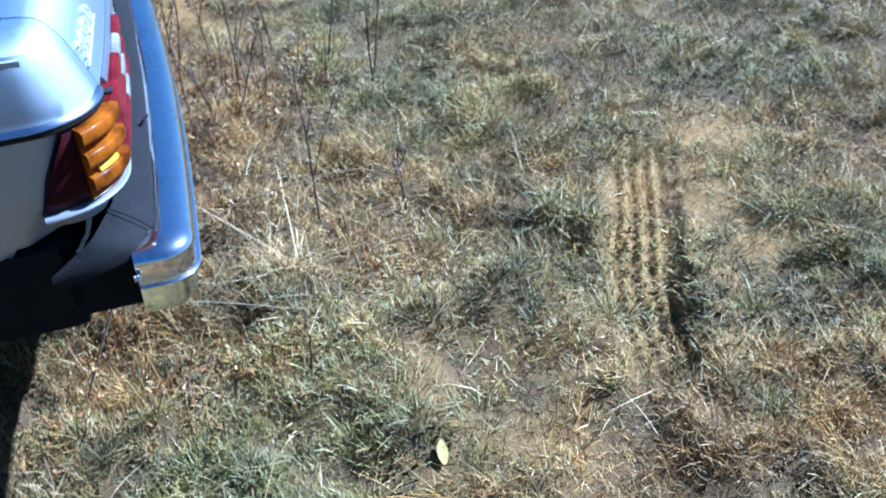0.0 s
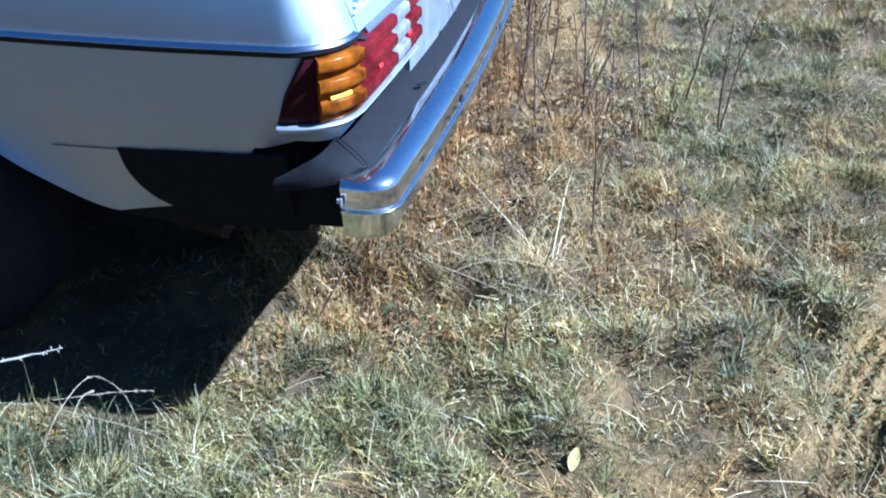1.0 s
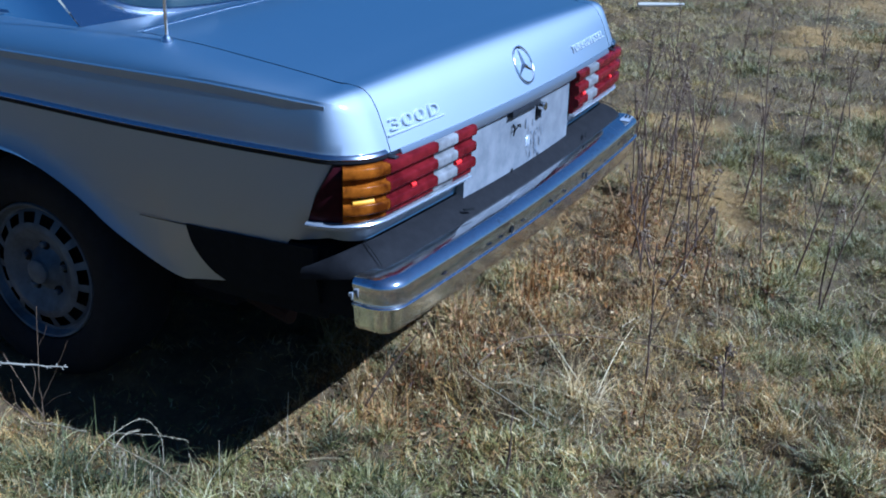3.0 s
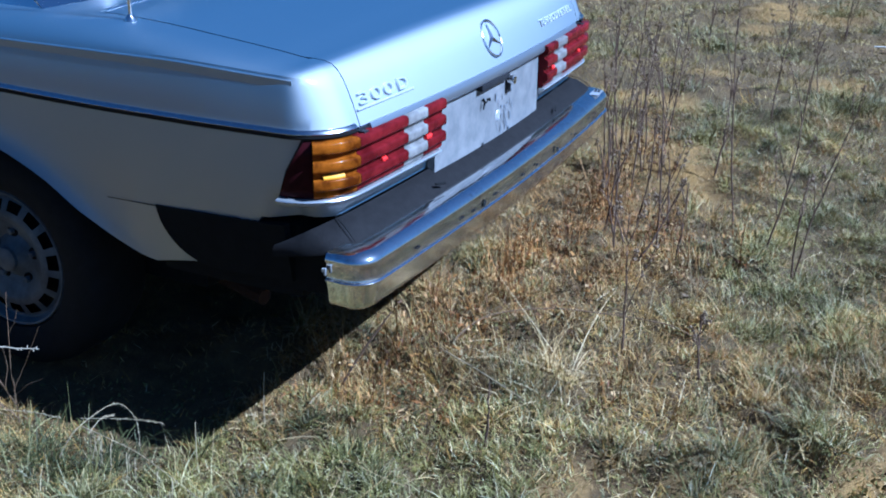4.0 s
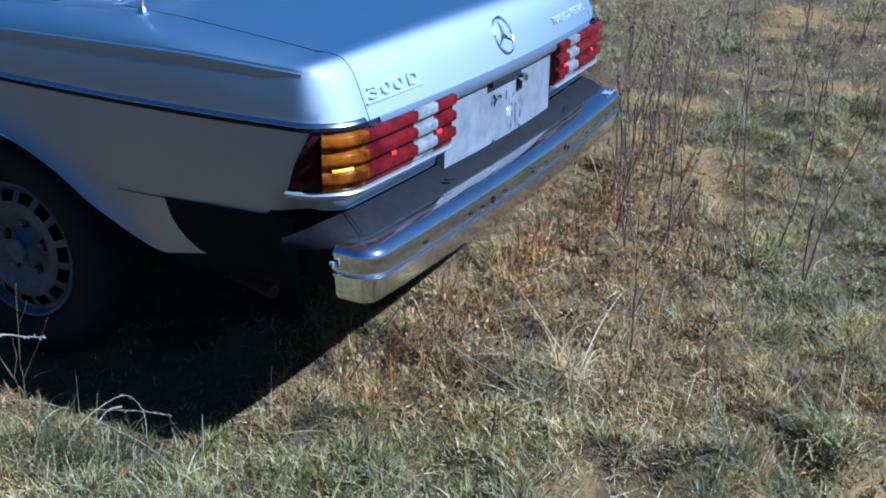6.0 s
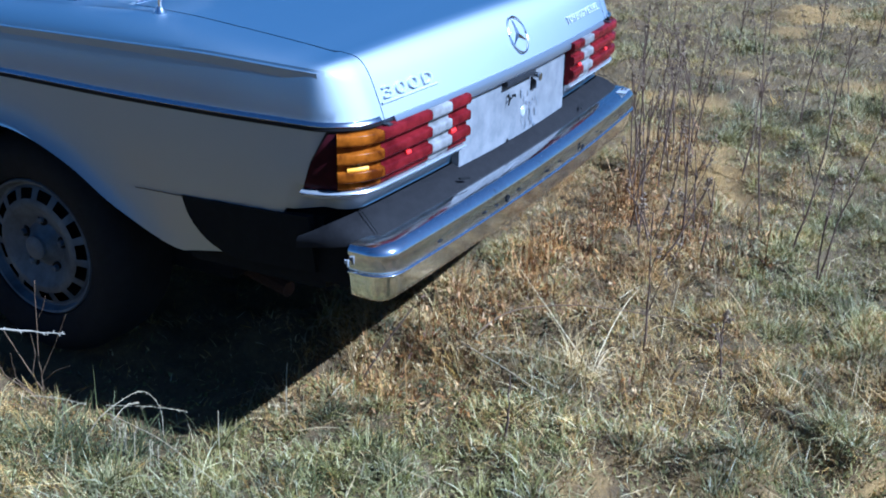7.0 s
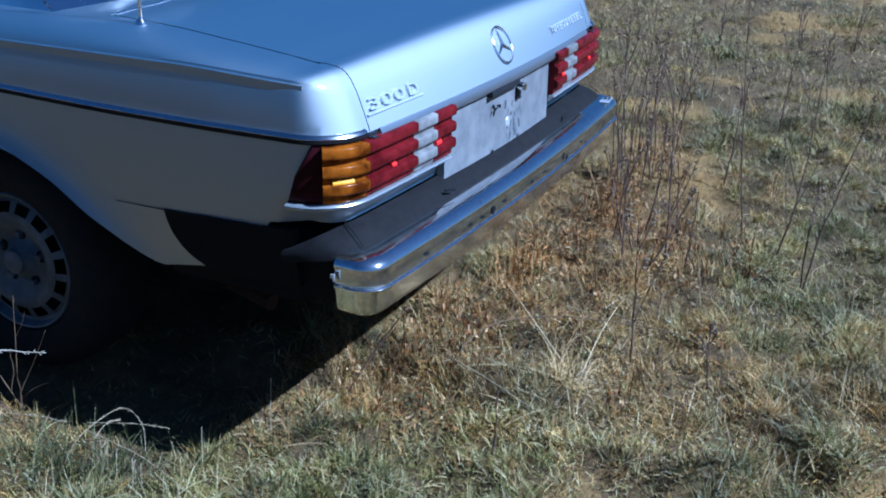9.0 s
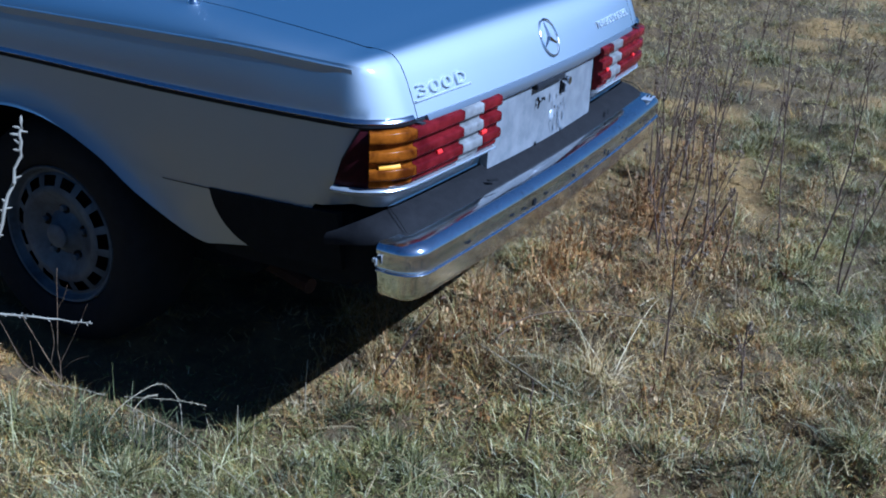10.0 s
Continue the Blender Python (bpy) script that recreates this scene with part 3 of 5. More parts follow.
        part("panel_joint", fix(tube(joint, 0.0010, 5)), UNDER, car, "thin dark joint in the wing")
    # small worn sticker on the bar's far end
    sticker = part("sticker", solid([[(0.705, -1.106 + dy, 0.5625), (0.775, -1.100 + dy, 0.5625)] for dy in (0.0, 0.034)], (0, 0, -0.001)), WHITE, bar, "small worn white sticker")
    for k in range(2):
        part("print_bar", solid([[(0.742, -1.096 + dy + 0.012 * k, 0.5650), (0.768, -1.092 + dy + 0.012 * k, 0.5650)] for dy in (0.0, 0.006)], (0, 0, -0.001)), UNDER, sticker, "dark line of unreadable print")
    # white boxes that stand in for a bright reflection at the end of the bar
    part("end_glint", join(box(-0.849, -0.843, -1.017, -1.013, 0.504, 0.521, 0.001), box(-0.849, -0.843, -1.011, -1.007, 0.511, 0.520, 0.001), box(-0.848, -0.844, -1.014, -1.009, 0.512, 0.515)), WHITE, car, "white boxes painted as a glint at the bumper's end")


def plate_panel(car, lid):
    rows = []
    for z in np.linspace(0.59, 0.765, 5):
        rows.append([(x, -1.0360 - 0.006 * (1 - (x / 0.3) ** 2), z) for x in np.linspace(-0.357, 0.325, 13)])
    panel = part("plate_recess", solid(rows, (0, 0.02, 0)), BARE_METAL, car, "bare silver plate recess with drilled holes", flip=True)
    for x, z in ((-0.089, 0.598), (0.089, 0.600), (-0.089, 0.722), (0.089, 0.722)):
        part("screw", ([(x + 0.006 * math.cos(a), -1.0445, z + 0.006 * math.sin(a)) for a in [k * math.pi / 5 for k in range(10)]] + [(x, -1.0480, z)],
                       [(k, (k + 1) % 10, 10) for k in range(10)]), RUBBER if x * (z - 0.65) > 0 else ALLOY, panel, "rusty plate screw")
    clip = part("plate_clip", join(tube([(-0.098, -1.046, 0.726), (-0.100, -1.052, 0.714), (-0.104, -1.050, 0.698)], 0.0022, 6), tube([(-0.074, -1.046, 0.718), (-0.070, -1.054, 0.722), (-0.066, -1.052, 0.714)], 0.0022, 6), tube([(-0.100, -1.051, 0.712), (-0.085, -1.050, 0.714), (-0.072, -1.052, 0.720)], 0.0016, 6)), UNDER, panel, "bent dark plate clip")
    # lock, its drip mark and a worn round patch
    part("lock_button", lathe([(0.0, -0.012), (0.011, -0.012), (0.012, -0.006), (0.012, 0.014)], 1, (0, 0, 0), 16), CHROME, panel, "chrome lock button")
    ob = bpy.context.scene.objects["lock_button"]
    ob.data.transform(Matrix.Translation((0.072, -1.0540, 0.742)) @ Matrix.Rotation(radians(90), 4, "Z"))
    part("lock_plate", box(0.058, 0.086, -1.0470, -1.0420, 0.706, 0.742, 0.001), RUBBER, panel, "dark lock plate")
    drops = random.Random(21)
    blots = []
    for k in range(26):                 # grey splashes that run down from the lock
        cx, cz, w, h = drops.gauss(0.058, 0.026), drops.uniform(0.612, 0.712), drops.uniform(0.0015, 0.006), drops.uniform(0.004, 0.020)
        ring = [(cx + w * math.cos(q) * drops.uniform(0.6, 1.2), -1.0442 - 0.0002 * (k % 5), cz + h * math.sin(q) * drops.uniform(0.6, 1.2)) for q in [2 * math.pi * i / 9 for i in range(9)]]
        blots.append((ring, [tuple(range(9))]))
    part("drip_stain", join(*blots), STAIN, panel, "grey splashed drip marks below the lock")
    part("worn_patch", lathe([(0.0, 0.0), (0.014, 0.0), (0.016, 0.002)], 1, (0, 0, 0), 14), WHITE, panel, "bright worn round patch")
    ob = bpy.context.scene.objects["worn_patch"]
    ob.data.transform(Matrix.Translation((0.012, -1.0442, 0.655)) @ Matrix.Rotation(radians(90), 4, "Z"))
    part("lamp_bar", box(-0.13, 0.055, -1.0580, -1.0380, 0.752, 0.768, 0.004), BLACK, panel, "dark plate lamp bar")


def star_badge(lid):
    zc, yc, r = 0.866, -1.0236, 0.050
    tilt = 0.46
    m = Matrix.Translation((0, yc, zc)) @ Matrix.Rotation(-tilt, 4, "X")
    ring = tube([(r * math.cos(a), 0, r * math.sin(a)) for a in [2 * math.pi * k / 40 for k in range(40)]], 0.0028, 6, True)
    arms = []
    for k in range(3):
        a = math.pi / 2 + k * 2 * math.pi / 3
        d, s = Vector((math.cos(a), 0, math.sin(a))), Vector((-math.sin(a), 0, math.cos(a)))
        tip, l, q, top = d * r, s * 0.0065 + d * 0.004, -s * 0.0065 + d * 0.004, Vector((0, -0.006, 0))
        arms.append(([tuple(top), tuple(l), tuple(tip), tuple(q)], [(0, 2, 1), (0, 3, 2)]))
    geo = join(ring, *arms)
    geo = ([tuple(m @ Vector(v)) for v in geo[0]], geo[1])
    part("round_badge", geo, CHROME, lid, "chrome ring badge with three arms", 20)


def wheel(car, x, y, name="wheel"):
    s = -1 if x < 0 else 1
    c = (x, y, 0.325)
    R = 0.312
    tyre_prof = [(0.186, -0.02), (0.195, 0.012), (0.215, 0.022), (0.255, 0.026), (0.285, 0.016), (0.303, -0.004), (R, -0.03), (R, -0.09), (R, -0.15), (0.300, -0.18), (0.26, -0.19), (0.19, -0.18)]
    w = part(name, lathe(tyre_prof, s, c, 56), TYRE, car, "muddy black tyre on a slotted alloy wheel", flip=s < 0)
    rim = [(0.190, 0.004), (0.187, 0.010), (0.182, 0.008), (0.178, -0.004), (0.174, -0.012), (0.168, -0.014)]
    part("rim", lathe(rim, s, c, 48), ALLOY, w, "dull alloy rim edge", flip=s < 0)
    # dished disc with a ring of slots
    n = 15
    verts, faces = [], []
    prof = [(0.168, -0.014), (0.161, -0.008), (0.134, 0.003), (0.122, 0.007), (0.112, 0.005), (0.085, -0.014), (0.062, -0.022), (0.050, -0.014), (0.036, 0.004), (0.030, 0.010), (0.0005, 0.012)]
    per = 6
    tot = n * per
    for r, o in prof:
        verts += [(c[0] + s * o, c[1] + r * math.cos(2 * math.pi * k / tot), c[2] + r * math.sin(2 * math.pi * k / tot)) for k in range(tot)]
    for i in range(len(prof) - 1):
        for k in range(tot):
            if i == 1 and k % per < 4:
                continue
            faces.append((i * tot + k, i * tot + (k + 1) % tot, (i + 1) * tot + (k + 1) % tot, (i + 1) * tot + k))
    part("disc", (verts, faces), ALLOY, w, "dull alloy disc with a ring of slots", 40, flip=s < 0)
    part("drum", lathe([(0.165, -0.06), (0.02, -0.06)], s, c, 24), UNDER, w, "dark brake behind the slots")
    for k in range(5):
        a = 2 * math.pi * (k + 0.3) / 5
        q = (c[0], c[1] + 0.071 * math.cos(a), c[2] + 0.071 * math.sin(a))
        part("lug_well", lathe([(0.0175, -0.019), (0.0165, -0.0165), (0.0120, -0.0165), (0.0005, -0.0165)], s, q, 12), UNDER, w, "dark lug well", flip=s < 0)
        part("lug_bolt", lathe([(0.0085, -0.017), (0.0082, -0.006), (0.0060, -0.004), (0.0005, -0.004)], s, q, 8), ALLOY, w, "dull lug bolt", flip=s < 0)
    part("hub_cap", lathe([(0.034, 0.006), (0.033, 0.016), (0.026, 0.020), (0.0005, 0.021)], s, c, 20), ALLOY, w, "alloy hub cap", flip=s < 0)
    return w


def patch(c00, c10, c01, c11, nu=8, nv=8, bulge=(0, 0, 0)):
    a, b, c, d, e = (Vector(v) for v in (c00, c10, c01, c11, bulge))
    return [[tuple(a.lerp(b, u).lerp(c.lerp(d, u), v) + e * 4 * u * (1 - u) * (0.5 + 2 * v * (1 - v))) for u in np.linspace(0, 1, nu)] for v in np.linspace(0, 1, nv)]


def cabin(car):
    def rear(u, v):
        return (u * lerp(0.655, 0.52, v), lerp(-0.302 + 0.095 * u * u, 0.36 + 0.06 * u * u, v), lerp(0.988, 1.365, v) + 0.02 * math.sin(v * math.pi))

    def round_uv(a, k=1.0):
        c, s = math.cos(a), math.sin(a)
        e = 2 / 7
        return (k * math.copysign(abs(c) ** e, c), 0.5 + 0.5 * k * math.copysign(abs(s) ** e, s))

    n = 72
    angles = [2 * math.pi * (k + 0.5) / n for k in range(n)]
    rows = [[rear(*round_uv(a, k)) for a in angles] for k in (0.001, 0.3, 0.6, 0.85, 1.0)]
    glass = part("rear_window", grid(rows, True), GLASS, car, "rear window with a chrome surround", flip=True)
    glass.visible_shadow = False
    edge = [rear(*round_uv(a, 1.0)) for a in angles]
    part("surround", tube(edge, 0.011, 8, True), CHROME, glass, "bright chrome window surround")
    frame_rows = [edge]
    for k in (0.4, 1.0):
        row = []
        for a in angles:
            u, v = round_uv(a, 1.0)
            m = max(abs(u), abs(2 * v - 1))
            uu, vv = u / m * 1.13, 0.5 + (2 * v - 1) / m * 0.55
            p = Vector(rear(u, v)).lerp(Vector(rear(uu, vv)), k)
            row.append(tuple(p))
        frame_rows.append(row)
    geos = [grid(frame_rows, True)]
    for s in (-1, 1):
        q = lambda u, v: Vector(rear(s * u, v))
        a, b = q(1.13, -0.05), q(1.13, 1.05)
        low, high = Vector((s * 0.735, 0.14, 0.985)), Vector((s * 0.575, 0.62, 1.375))
        rows = patch(a, low, b, high, 6, 8, (s * 0.008, 0, 0))
        geos.append(grid(rows if s < 0 else [list(reversed(r)) for r in rows]))
        # door pillars
        for y0, y1, t0, t1 in ((1.02, 1.10, 1.02, 1.10), (2.62, 2.70, 1.92, 2.0)):
            rows = patch((s * 0.735, y0, 0.98), (s * 0.735, y1, 0.98), (s * 0.575, t0, 1.375), (s * 0.575, t1, 1.375), 3, 5)
            geos.append(grid(rows if s < 0 else [list(reversed(r)) for r in rows]))
        rows = patch((s * 0.575, 0.42, 1.375), (s * 0.575, 2.0, 1.375), (s * 0.5, 0.44, 1.41), (s * 0.5, 1.96, 1.41), 8, 3)
        geos.append(grid(rows if s < 0 else [list(reversed(r)) for r in rows]))
        sill = [(s * lerp(0.695, 0.745, t), lerp(-0.16, 0.155, t), lerp(0.998, 0.990, t)) for t in np.linspace(0, 1, 8)]
        part("pillar_trim", tube(sill, 0.008, 6), CHROME, car, "chrome strip at the pillar's foot")
        belt = [(s * 0.742, y, 0.99 - 0.008 * (y - 0.15)) for y in np.linspace(0.155, 2.6, 12)]
        part("belt_trim", tube(belt, 0.008, 6), CHROME, car, "chrome belt strip below the side windows")
        rows = patch((s * 0.733, 0.14, 0.985), (s * 0.733, 2.66, 0.965), (s * 0.574, 0.62, 1.375), (s * 0.574, 1.96, 1.375), 10, 6, (s * 0.01, 0, 0))
        pane = part("side_glass", grid(rows), GLASS, car, "side window glass")
        pane.visible_shadow = False
        rows = patch((s * 0.735, 0.0, 0.99), (s * 0.735, 2.7, 0.95), (s * 0.703, 0.0, 0.995), (s * 0.703, 2.7, 0.95), 8, 2)
        geos.append(grid(rows))
        # door seam and handle
        seam = [(s * (half_width(0.60) + 0.001 - 0.02 * t), 0.60 - 0.42 * t ** 2, 0.45 + 0.5 * t) for t in np.linspace(0, 1, 8)]
        part("door_seam", tube(seam, 0.0025, 5), UNDER, car, "dark seam behind the rear door")
    rows = [[(x, lerp(0.40, 1.98, t), 1.40 + 0.035 * math.sin(t * math.pi) + 0.02 * (1 - (x / 0.52) ** 2)) for x in np.linspace(-0.52, 0.52, 9)] for t in np.linspace(0, 1, 9)]
    geos.append(solid(rows, (0, 0, -0.03)))
    part("cabin_shell", join(*geos), PAINT, car, "silver-blue roof and pillars", 35)
    screen = part("windscreen", grid(patch((-0.70, 2.70, 0.95), (0.70, 2.70, 0.95), (-0.54, 1.98, 1.40), (0.54, 1.98, 1.40), 8, 6, (0, 0.06, 0))), GLASS, car, "windscreen")
    screen.visible_shadow = False
    # inside
    part("parcel_shelf", solid(patch((-0.66, -0.25, 0.950), (0.66, -0.25, 0.950), (-0.62, 0.34, 0.965), (0.62, 0.34, 0.965)), (0, 0, -0.02)), CREAM, car, "cream parcel shelf")
    part("rear_seat", box(-0.64, 0.64, 0.34, 0.52, 0.50, 1.06, 0.04), CREAM, car, "cream rear seat back")
    for x in (-0.34, 0.34):
        part("headrest", box(x - 0.14, x + 0.14, 0.36, 0.46, 1.05, 1.17, 0.03), CREAM, car, "cream headrest")
        part("front_seat", box(x - 0.25, x + 0.25, 1.35, 1.52, 0.45, 1.15, 0.05), CREAM, car, "cream front seat")
    part("underbody", box(-0.60, 0.60, -0.5, 3.45, 0.27, 0.90), UNDER, car, "black underbody")
    part("floor_pan", box(-0.70, 0.70, 0.45, 2.35, 0.26, 0.60), UNDER, car, "black floor pan")
    # wider than a real well, to keep sunlight off the tyres
    part("spare_wheel_well", box(-0.79, 0.79, -0.92, -0.52, 0.40, 0.585, 0.03), UNDER, car, "black spare wheel well, widened to block sun on the tyres")
    for s in (-1, 1):
        for yc in (0.0, 2.795):
            arc = []
            for k in range(17):
                a = math.pi * k / 16
                ry = 0.40 if math.cos(a) > 0 else 0.53
                if math.cos(a) < 0 and 0.41 * math.sin(a) < 0.17:
                    continue
                arc.append([(s * 0.79, yc + ry * math.cos(a), 0.30 + 0.41 * math.sin(a)), (s * 0.58, yc + ry * math.cos(a), 0.30 + 0.41 * math.sin(a))])
            part("wheel_housing", grid(arc), UNDER, car, "black wheel housing")
    # hidden strips added to stop sun leaking through the lid seams
    for s in (-1, 1):
        part("seam_light_block", box(s * 0.70 - 0.03, s * 0.70 + 0.03, -0.93, -0.30, 0.85, 0.912), UNDER, car, "unseen dark strip added to block sun at the lid's seam")
    part("rear_valance", box(-0.79, 0.79, -1.05, -0.88, 0.425, 0.555, 0.01), UNDER, car, "black valance behind the bumper")
    part("exhaust", tube([(-0.42, -0.10, 0.29), (-0.46, -0.35, 0.26), (-0.52, -0.62, 0.235)], 0.022, 10), RUSTY, car, "sooty exhaust pipe")


def sedan():
    car = new("sedan")
    tagged(car, "old silver-blue four-door sedan parked in dry grass", "car")
    lid = sedan_body(car)
    # rub strips: chrome with a dark rubber insert, round to the lid
    for s in (-1, 1):
        fix = (lambda g: g) if s < 0 else mirror
        path = along(3.4, -0.703)
        strip = part("rub_strip", fix(sweep(path, [(-0.004, -0.008), (0.005, -0.008), (0.007, -0.005), (0.007, 0.003), (-0.004, 0.006)], z=z_strip)), RUBBER, car, "dark rub strip", 30)
        part("bright_edge", fix(sweep(path, [(-0.002, 0.002), (0.0075, 0.0025), (0.0085, 0.004), (0.0065, 0.008), (0.001, 0.012), (-0.002, 0.012)], z=z_strip)), STRIP_EDGE, strip, "bright upper edge of the strip", 30)
        line = [p for p in along(0.90, -0.7, 0.0182) if p[1] > -0.935]
        m = len(line) - 1
        line = [(x - nx * 0.0009 * max(0, k - m + 4), y - ny * 0.0009 * max(0, k - m + 4), nx, ny) for k, (x, y, nx, ny) in enumerate(line)]
        part("swage_line", fix(sweep(line, [(-0.006, 0.0042), (0.0030, 0.0028), (0.0043, 0.0012), (0.0043, -0.0008), (0.0042, -0.005), (0.0042, -0.014), (0.0040, -0.026), (-0.003, -0.034)], z=lambda y: z_crease(y) - 0.0085)), PAINT, car, "raised swage line along the wing", 25)
        part("end_cap", fix(box(-0.712, -0.692, -1.040, -1.022, 0.776, 0.792, 0.003)), BLACK, strip, "black strip end")
    rear = [p for p in OUT if p[1] < -1.0 and abs(p[0]) <= 0.69]
    rear = [(x, y - 0.008 * (1 - (x / 0.7) ** 2), nx, ny) for x, y, nx, ny in rear]
    part("lower_moulding", sweep(rear, [(-0.004, 0.768), (0.005, 0.768), (0.010, 0.774), (0.010, 0.784), (0.007, 0.792), (0.003, 0.799), (-0.004, 0.800)]), DULL, lid, "dull chrome moulding along the lid's lower edge", 30)
    for s in (-1, 1):
        tail_lamp(car, s)
    plate_panel(car, lid)
    star_badge(lid)
    letters("300D", 0.205, 0.027, -0.684, -1.0098, 0.838, -3.8, "badge_letter", 22, lid, "raised chrome letter of the model number")
    part("badge_bar", tube([(-0.692, -1.0128, 0.831), (-0.460, -1.0268, 0.831)], 0.0026, 6), BADGE, lid, "thin chrome bar under the number")
    letters("TURBODIESEL", 0.315, 0.022, 0.345, -1.0285, 0.836, 3.3, "badge_letter", 22, lid, "raised chrome letter of the engine name")
    rear_bumper(car)
    for x in (-0.778, 0.778):
        wheel(car, x, 0.0)
        wheel(car, x, 2.795)
    cabin(car)
    # antenna on the left rear wing
    base = part("antenna", lathe([(0.0005, 0.0), (0.0016, 0.0), (0.0016, 0.5), (0.004, 0.52), (0.0045, 0.66), (0.014, 0.672), (0.016, 0.69)], 1, (0, 0, 0), 12), CHROME, car, "chrome whip antenna on the rear wing")
    base.data.transform(Matrix.Translation((-0.730, -0.442, 0.963 + 0.69)) @ Matrix.Rotation(radians(90), 4, "Y"))
    part("grommet", lathe([(0.0005, -0.006), (0.018, -0.006), (0.021, 0.006), (0.021, 0.014)], 1, (0, 0, 0), 14), BLACK, base, "black rubber grommet")
    g = bpy.context.scene.objects["grommet"]
    g.data.transform(Matrix.Translation((-0.730, -0.442, 0.969)) @ Matrix.Rotation(radians(90), 4, "Y"))
    # nose, never far from plain
    part("front_bumper", box(-0.86, 0.86, 3.56, 3.70, 0.40, 0.54, 0.03), CHROME, car, "chrome front bumper")
    for s in (-1, 1):
        part("headlamp", box(s * 0.62 - 0.17, s * 0.62 + 0.17, 3.50, 3.63, 0.56, 0.72, 0.03), CLEAR, car, "clear headlamp")
    part("grille", box(-0.26, 0.26, 3.56, 3.66, 0.52, 0.80, 0.02), CHROME, car, "chrome grille")
    return car


BADGE = Mat("bright_badge_chrome", (0.82, 0.83, 0.84), 0.28, 0.6).m
STAIN = Mat("grey_drip_stain", (0.16, 0.17, 0.19), 0.5).m
RUSTY = stem_material("rusty_pipe", (0.030, 0.016, 0.010), (0.06, 0.032, 0.020))
TRIM = Mat("lamp_trim_chrome", (0.66, 0.66, 0.65), 0.25, 0.7).m
# white of the worn sticker and patch, and of the painted bumper glint
WHITE = Mat("worn_white_and_glint", (0.58, 0.59, 0.61), 0.25, 0.4).m
DULL = Mat("weathered_moulding", (0.40, 0.42, 0.46), 0.38, 0.9).m
STRIP_EDGE = Mat("dulled_chrome", (0.60, 0.61, 0.63), 0.22, 1.0).m
sedan()

# ---- ground ----
RNG = np.random.default_rng(7)
_LAT = RNG.random((256, 256))


def value_noise(x, y, scale):
    """Smooth noise between 0 and 1 for arrays of places."""
    u, v = np.asarray(x) * scale + 91.3, np.asarray(y) * scale + 47.7
    i, j = np.floor(u).astype(int), np.floor(v).astype(int)
    f, g = u - i, v - j
    f, g = f * f * (3 - 2 * f), g * g * (3 - 2 * g)
    a, b, c, d = _LAT[i % 256, j % 256], _LAT[(i + 1) % 256, j % 256], _LAT[i % 256, (j + 1) % 256], _LAT[(i + 1) % 256, (j + 1) % 256]
    return (a * (1 - f) + b * f) * (1 - g) + (c * (1 - f) + d * f) * g


def track_offset(x, y):
    """Distance across and along the tyre print."""
    cx, cy = -0.39, -2.155
    d = np.array([0.93, -0.366])
    s = (x - cx) * d[0] + (y - cy) * d[1]
    q = -(x - cx) * d[1] + (y - cy) * d[0] + 0.10 * s * s
    return q, s


def in_track(x, y):
    q, s = track_offset(x, y)
    return np.exp(-(q / 0.11) ** 4) * np.exp(-((s - 0.10) / 0.55) ** 4)


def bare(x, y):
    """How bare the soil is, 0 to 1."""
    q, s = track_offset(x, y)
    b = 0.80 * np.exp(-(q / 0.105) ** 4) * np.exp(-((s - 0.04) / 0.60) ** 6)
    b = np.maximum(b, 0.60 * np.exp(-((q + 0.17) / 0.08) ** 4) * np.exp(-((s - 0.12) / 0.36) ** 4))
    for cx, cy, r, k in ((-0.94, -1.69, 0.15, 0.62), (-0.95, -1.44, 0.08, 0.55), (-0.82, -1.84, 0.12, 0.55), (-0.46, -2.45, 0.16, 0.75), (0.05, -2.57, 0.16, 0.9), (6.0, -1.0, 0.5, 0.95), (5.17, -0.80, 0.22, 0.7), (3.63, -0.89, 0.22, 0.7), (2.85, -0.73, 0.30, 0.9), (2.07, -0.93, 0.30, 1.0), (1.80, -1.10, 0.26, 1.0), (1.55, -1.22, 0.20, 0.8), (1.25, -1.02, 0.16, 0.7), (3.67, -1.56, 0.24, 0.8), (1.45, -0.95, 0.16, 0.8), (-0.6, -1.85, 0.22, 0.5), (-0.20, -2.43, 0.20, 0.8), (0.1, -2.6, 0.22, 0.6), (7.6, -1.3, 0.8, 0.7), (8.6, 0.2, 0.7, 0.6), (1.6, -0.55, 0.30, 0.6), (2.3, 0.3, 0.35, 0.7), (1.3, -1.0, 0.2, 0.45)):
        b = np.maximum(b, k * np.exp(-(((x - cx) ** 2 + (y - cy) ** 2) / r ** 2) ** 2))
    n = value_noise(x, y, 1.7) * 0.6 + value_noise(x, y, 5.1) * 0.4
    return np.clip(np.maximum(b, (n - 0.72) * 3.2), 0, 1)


def tussocks(x, y):
    """Low humps of old grass roots, 0 to 1."""
    n = value_noise(x, y, 5.3) * 0.65 + value_noise(x, y, 11.0) * 0.35
    return np.clip((n - 0.45) * 2.6, 0, 1)


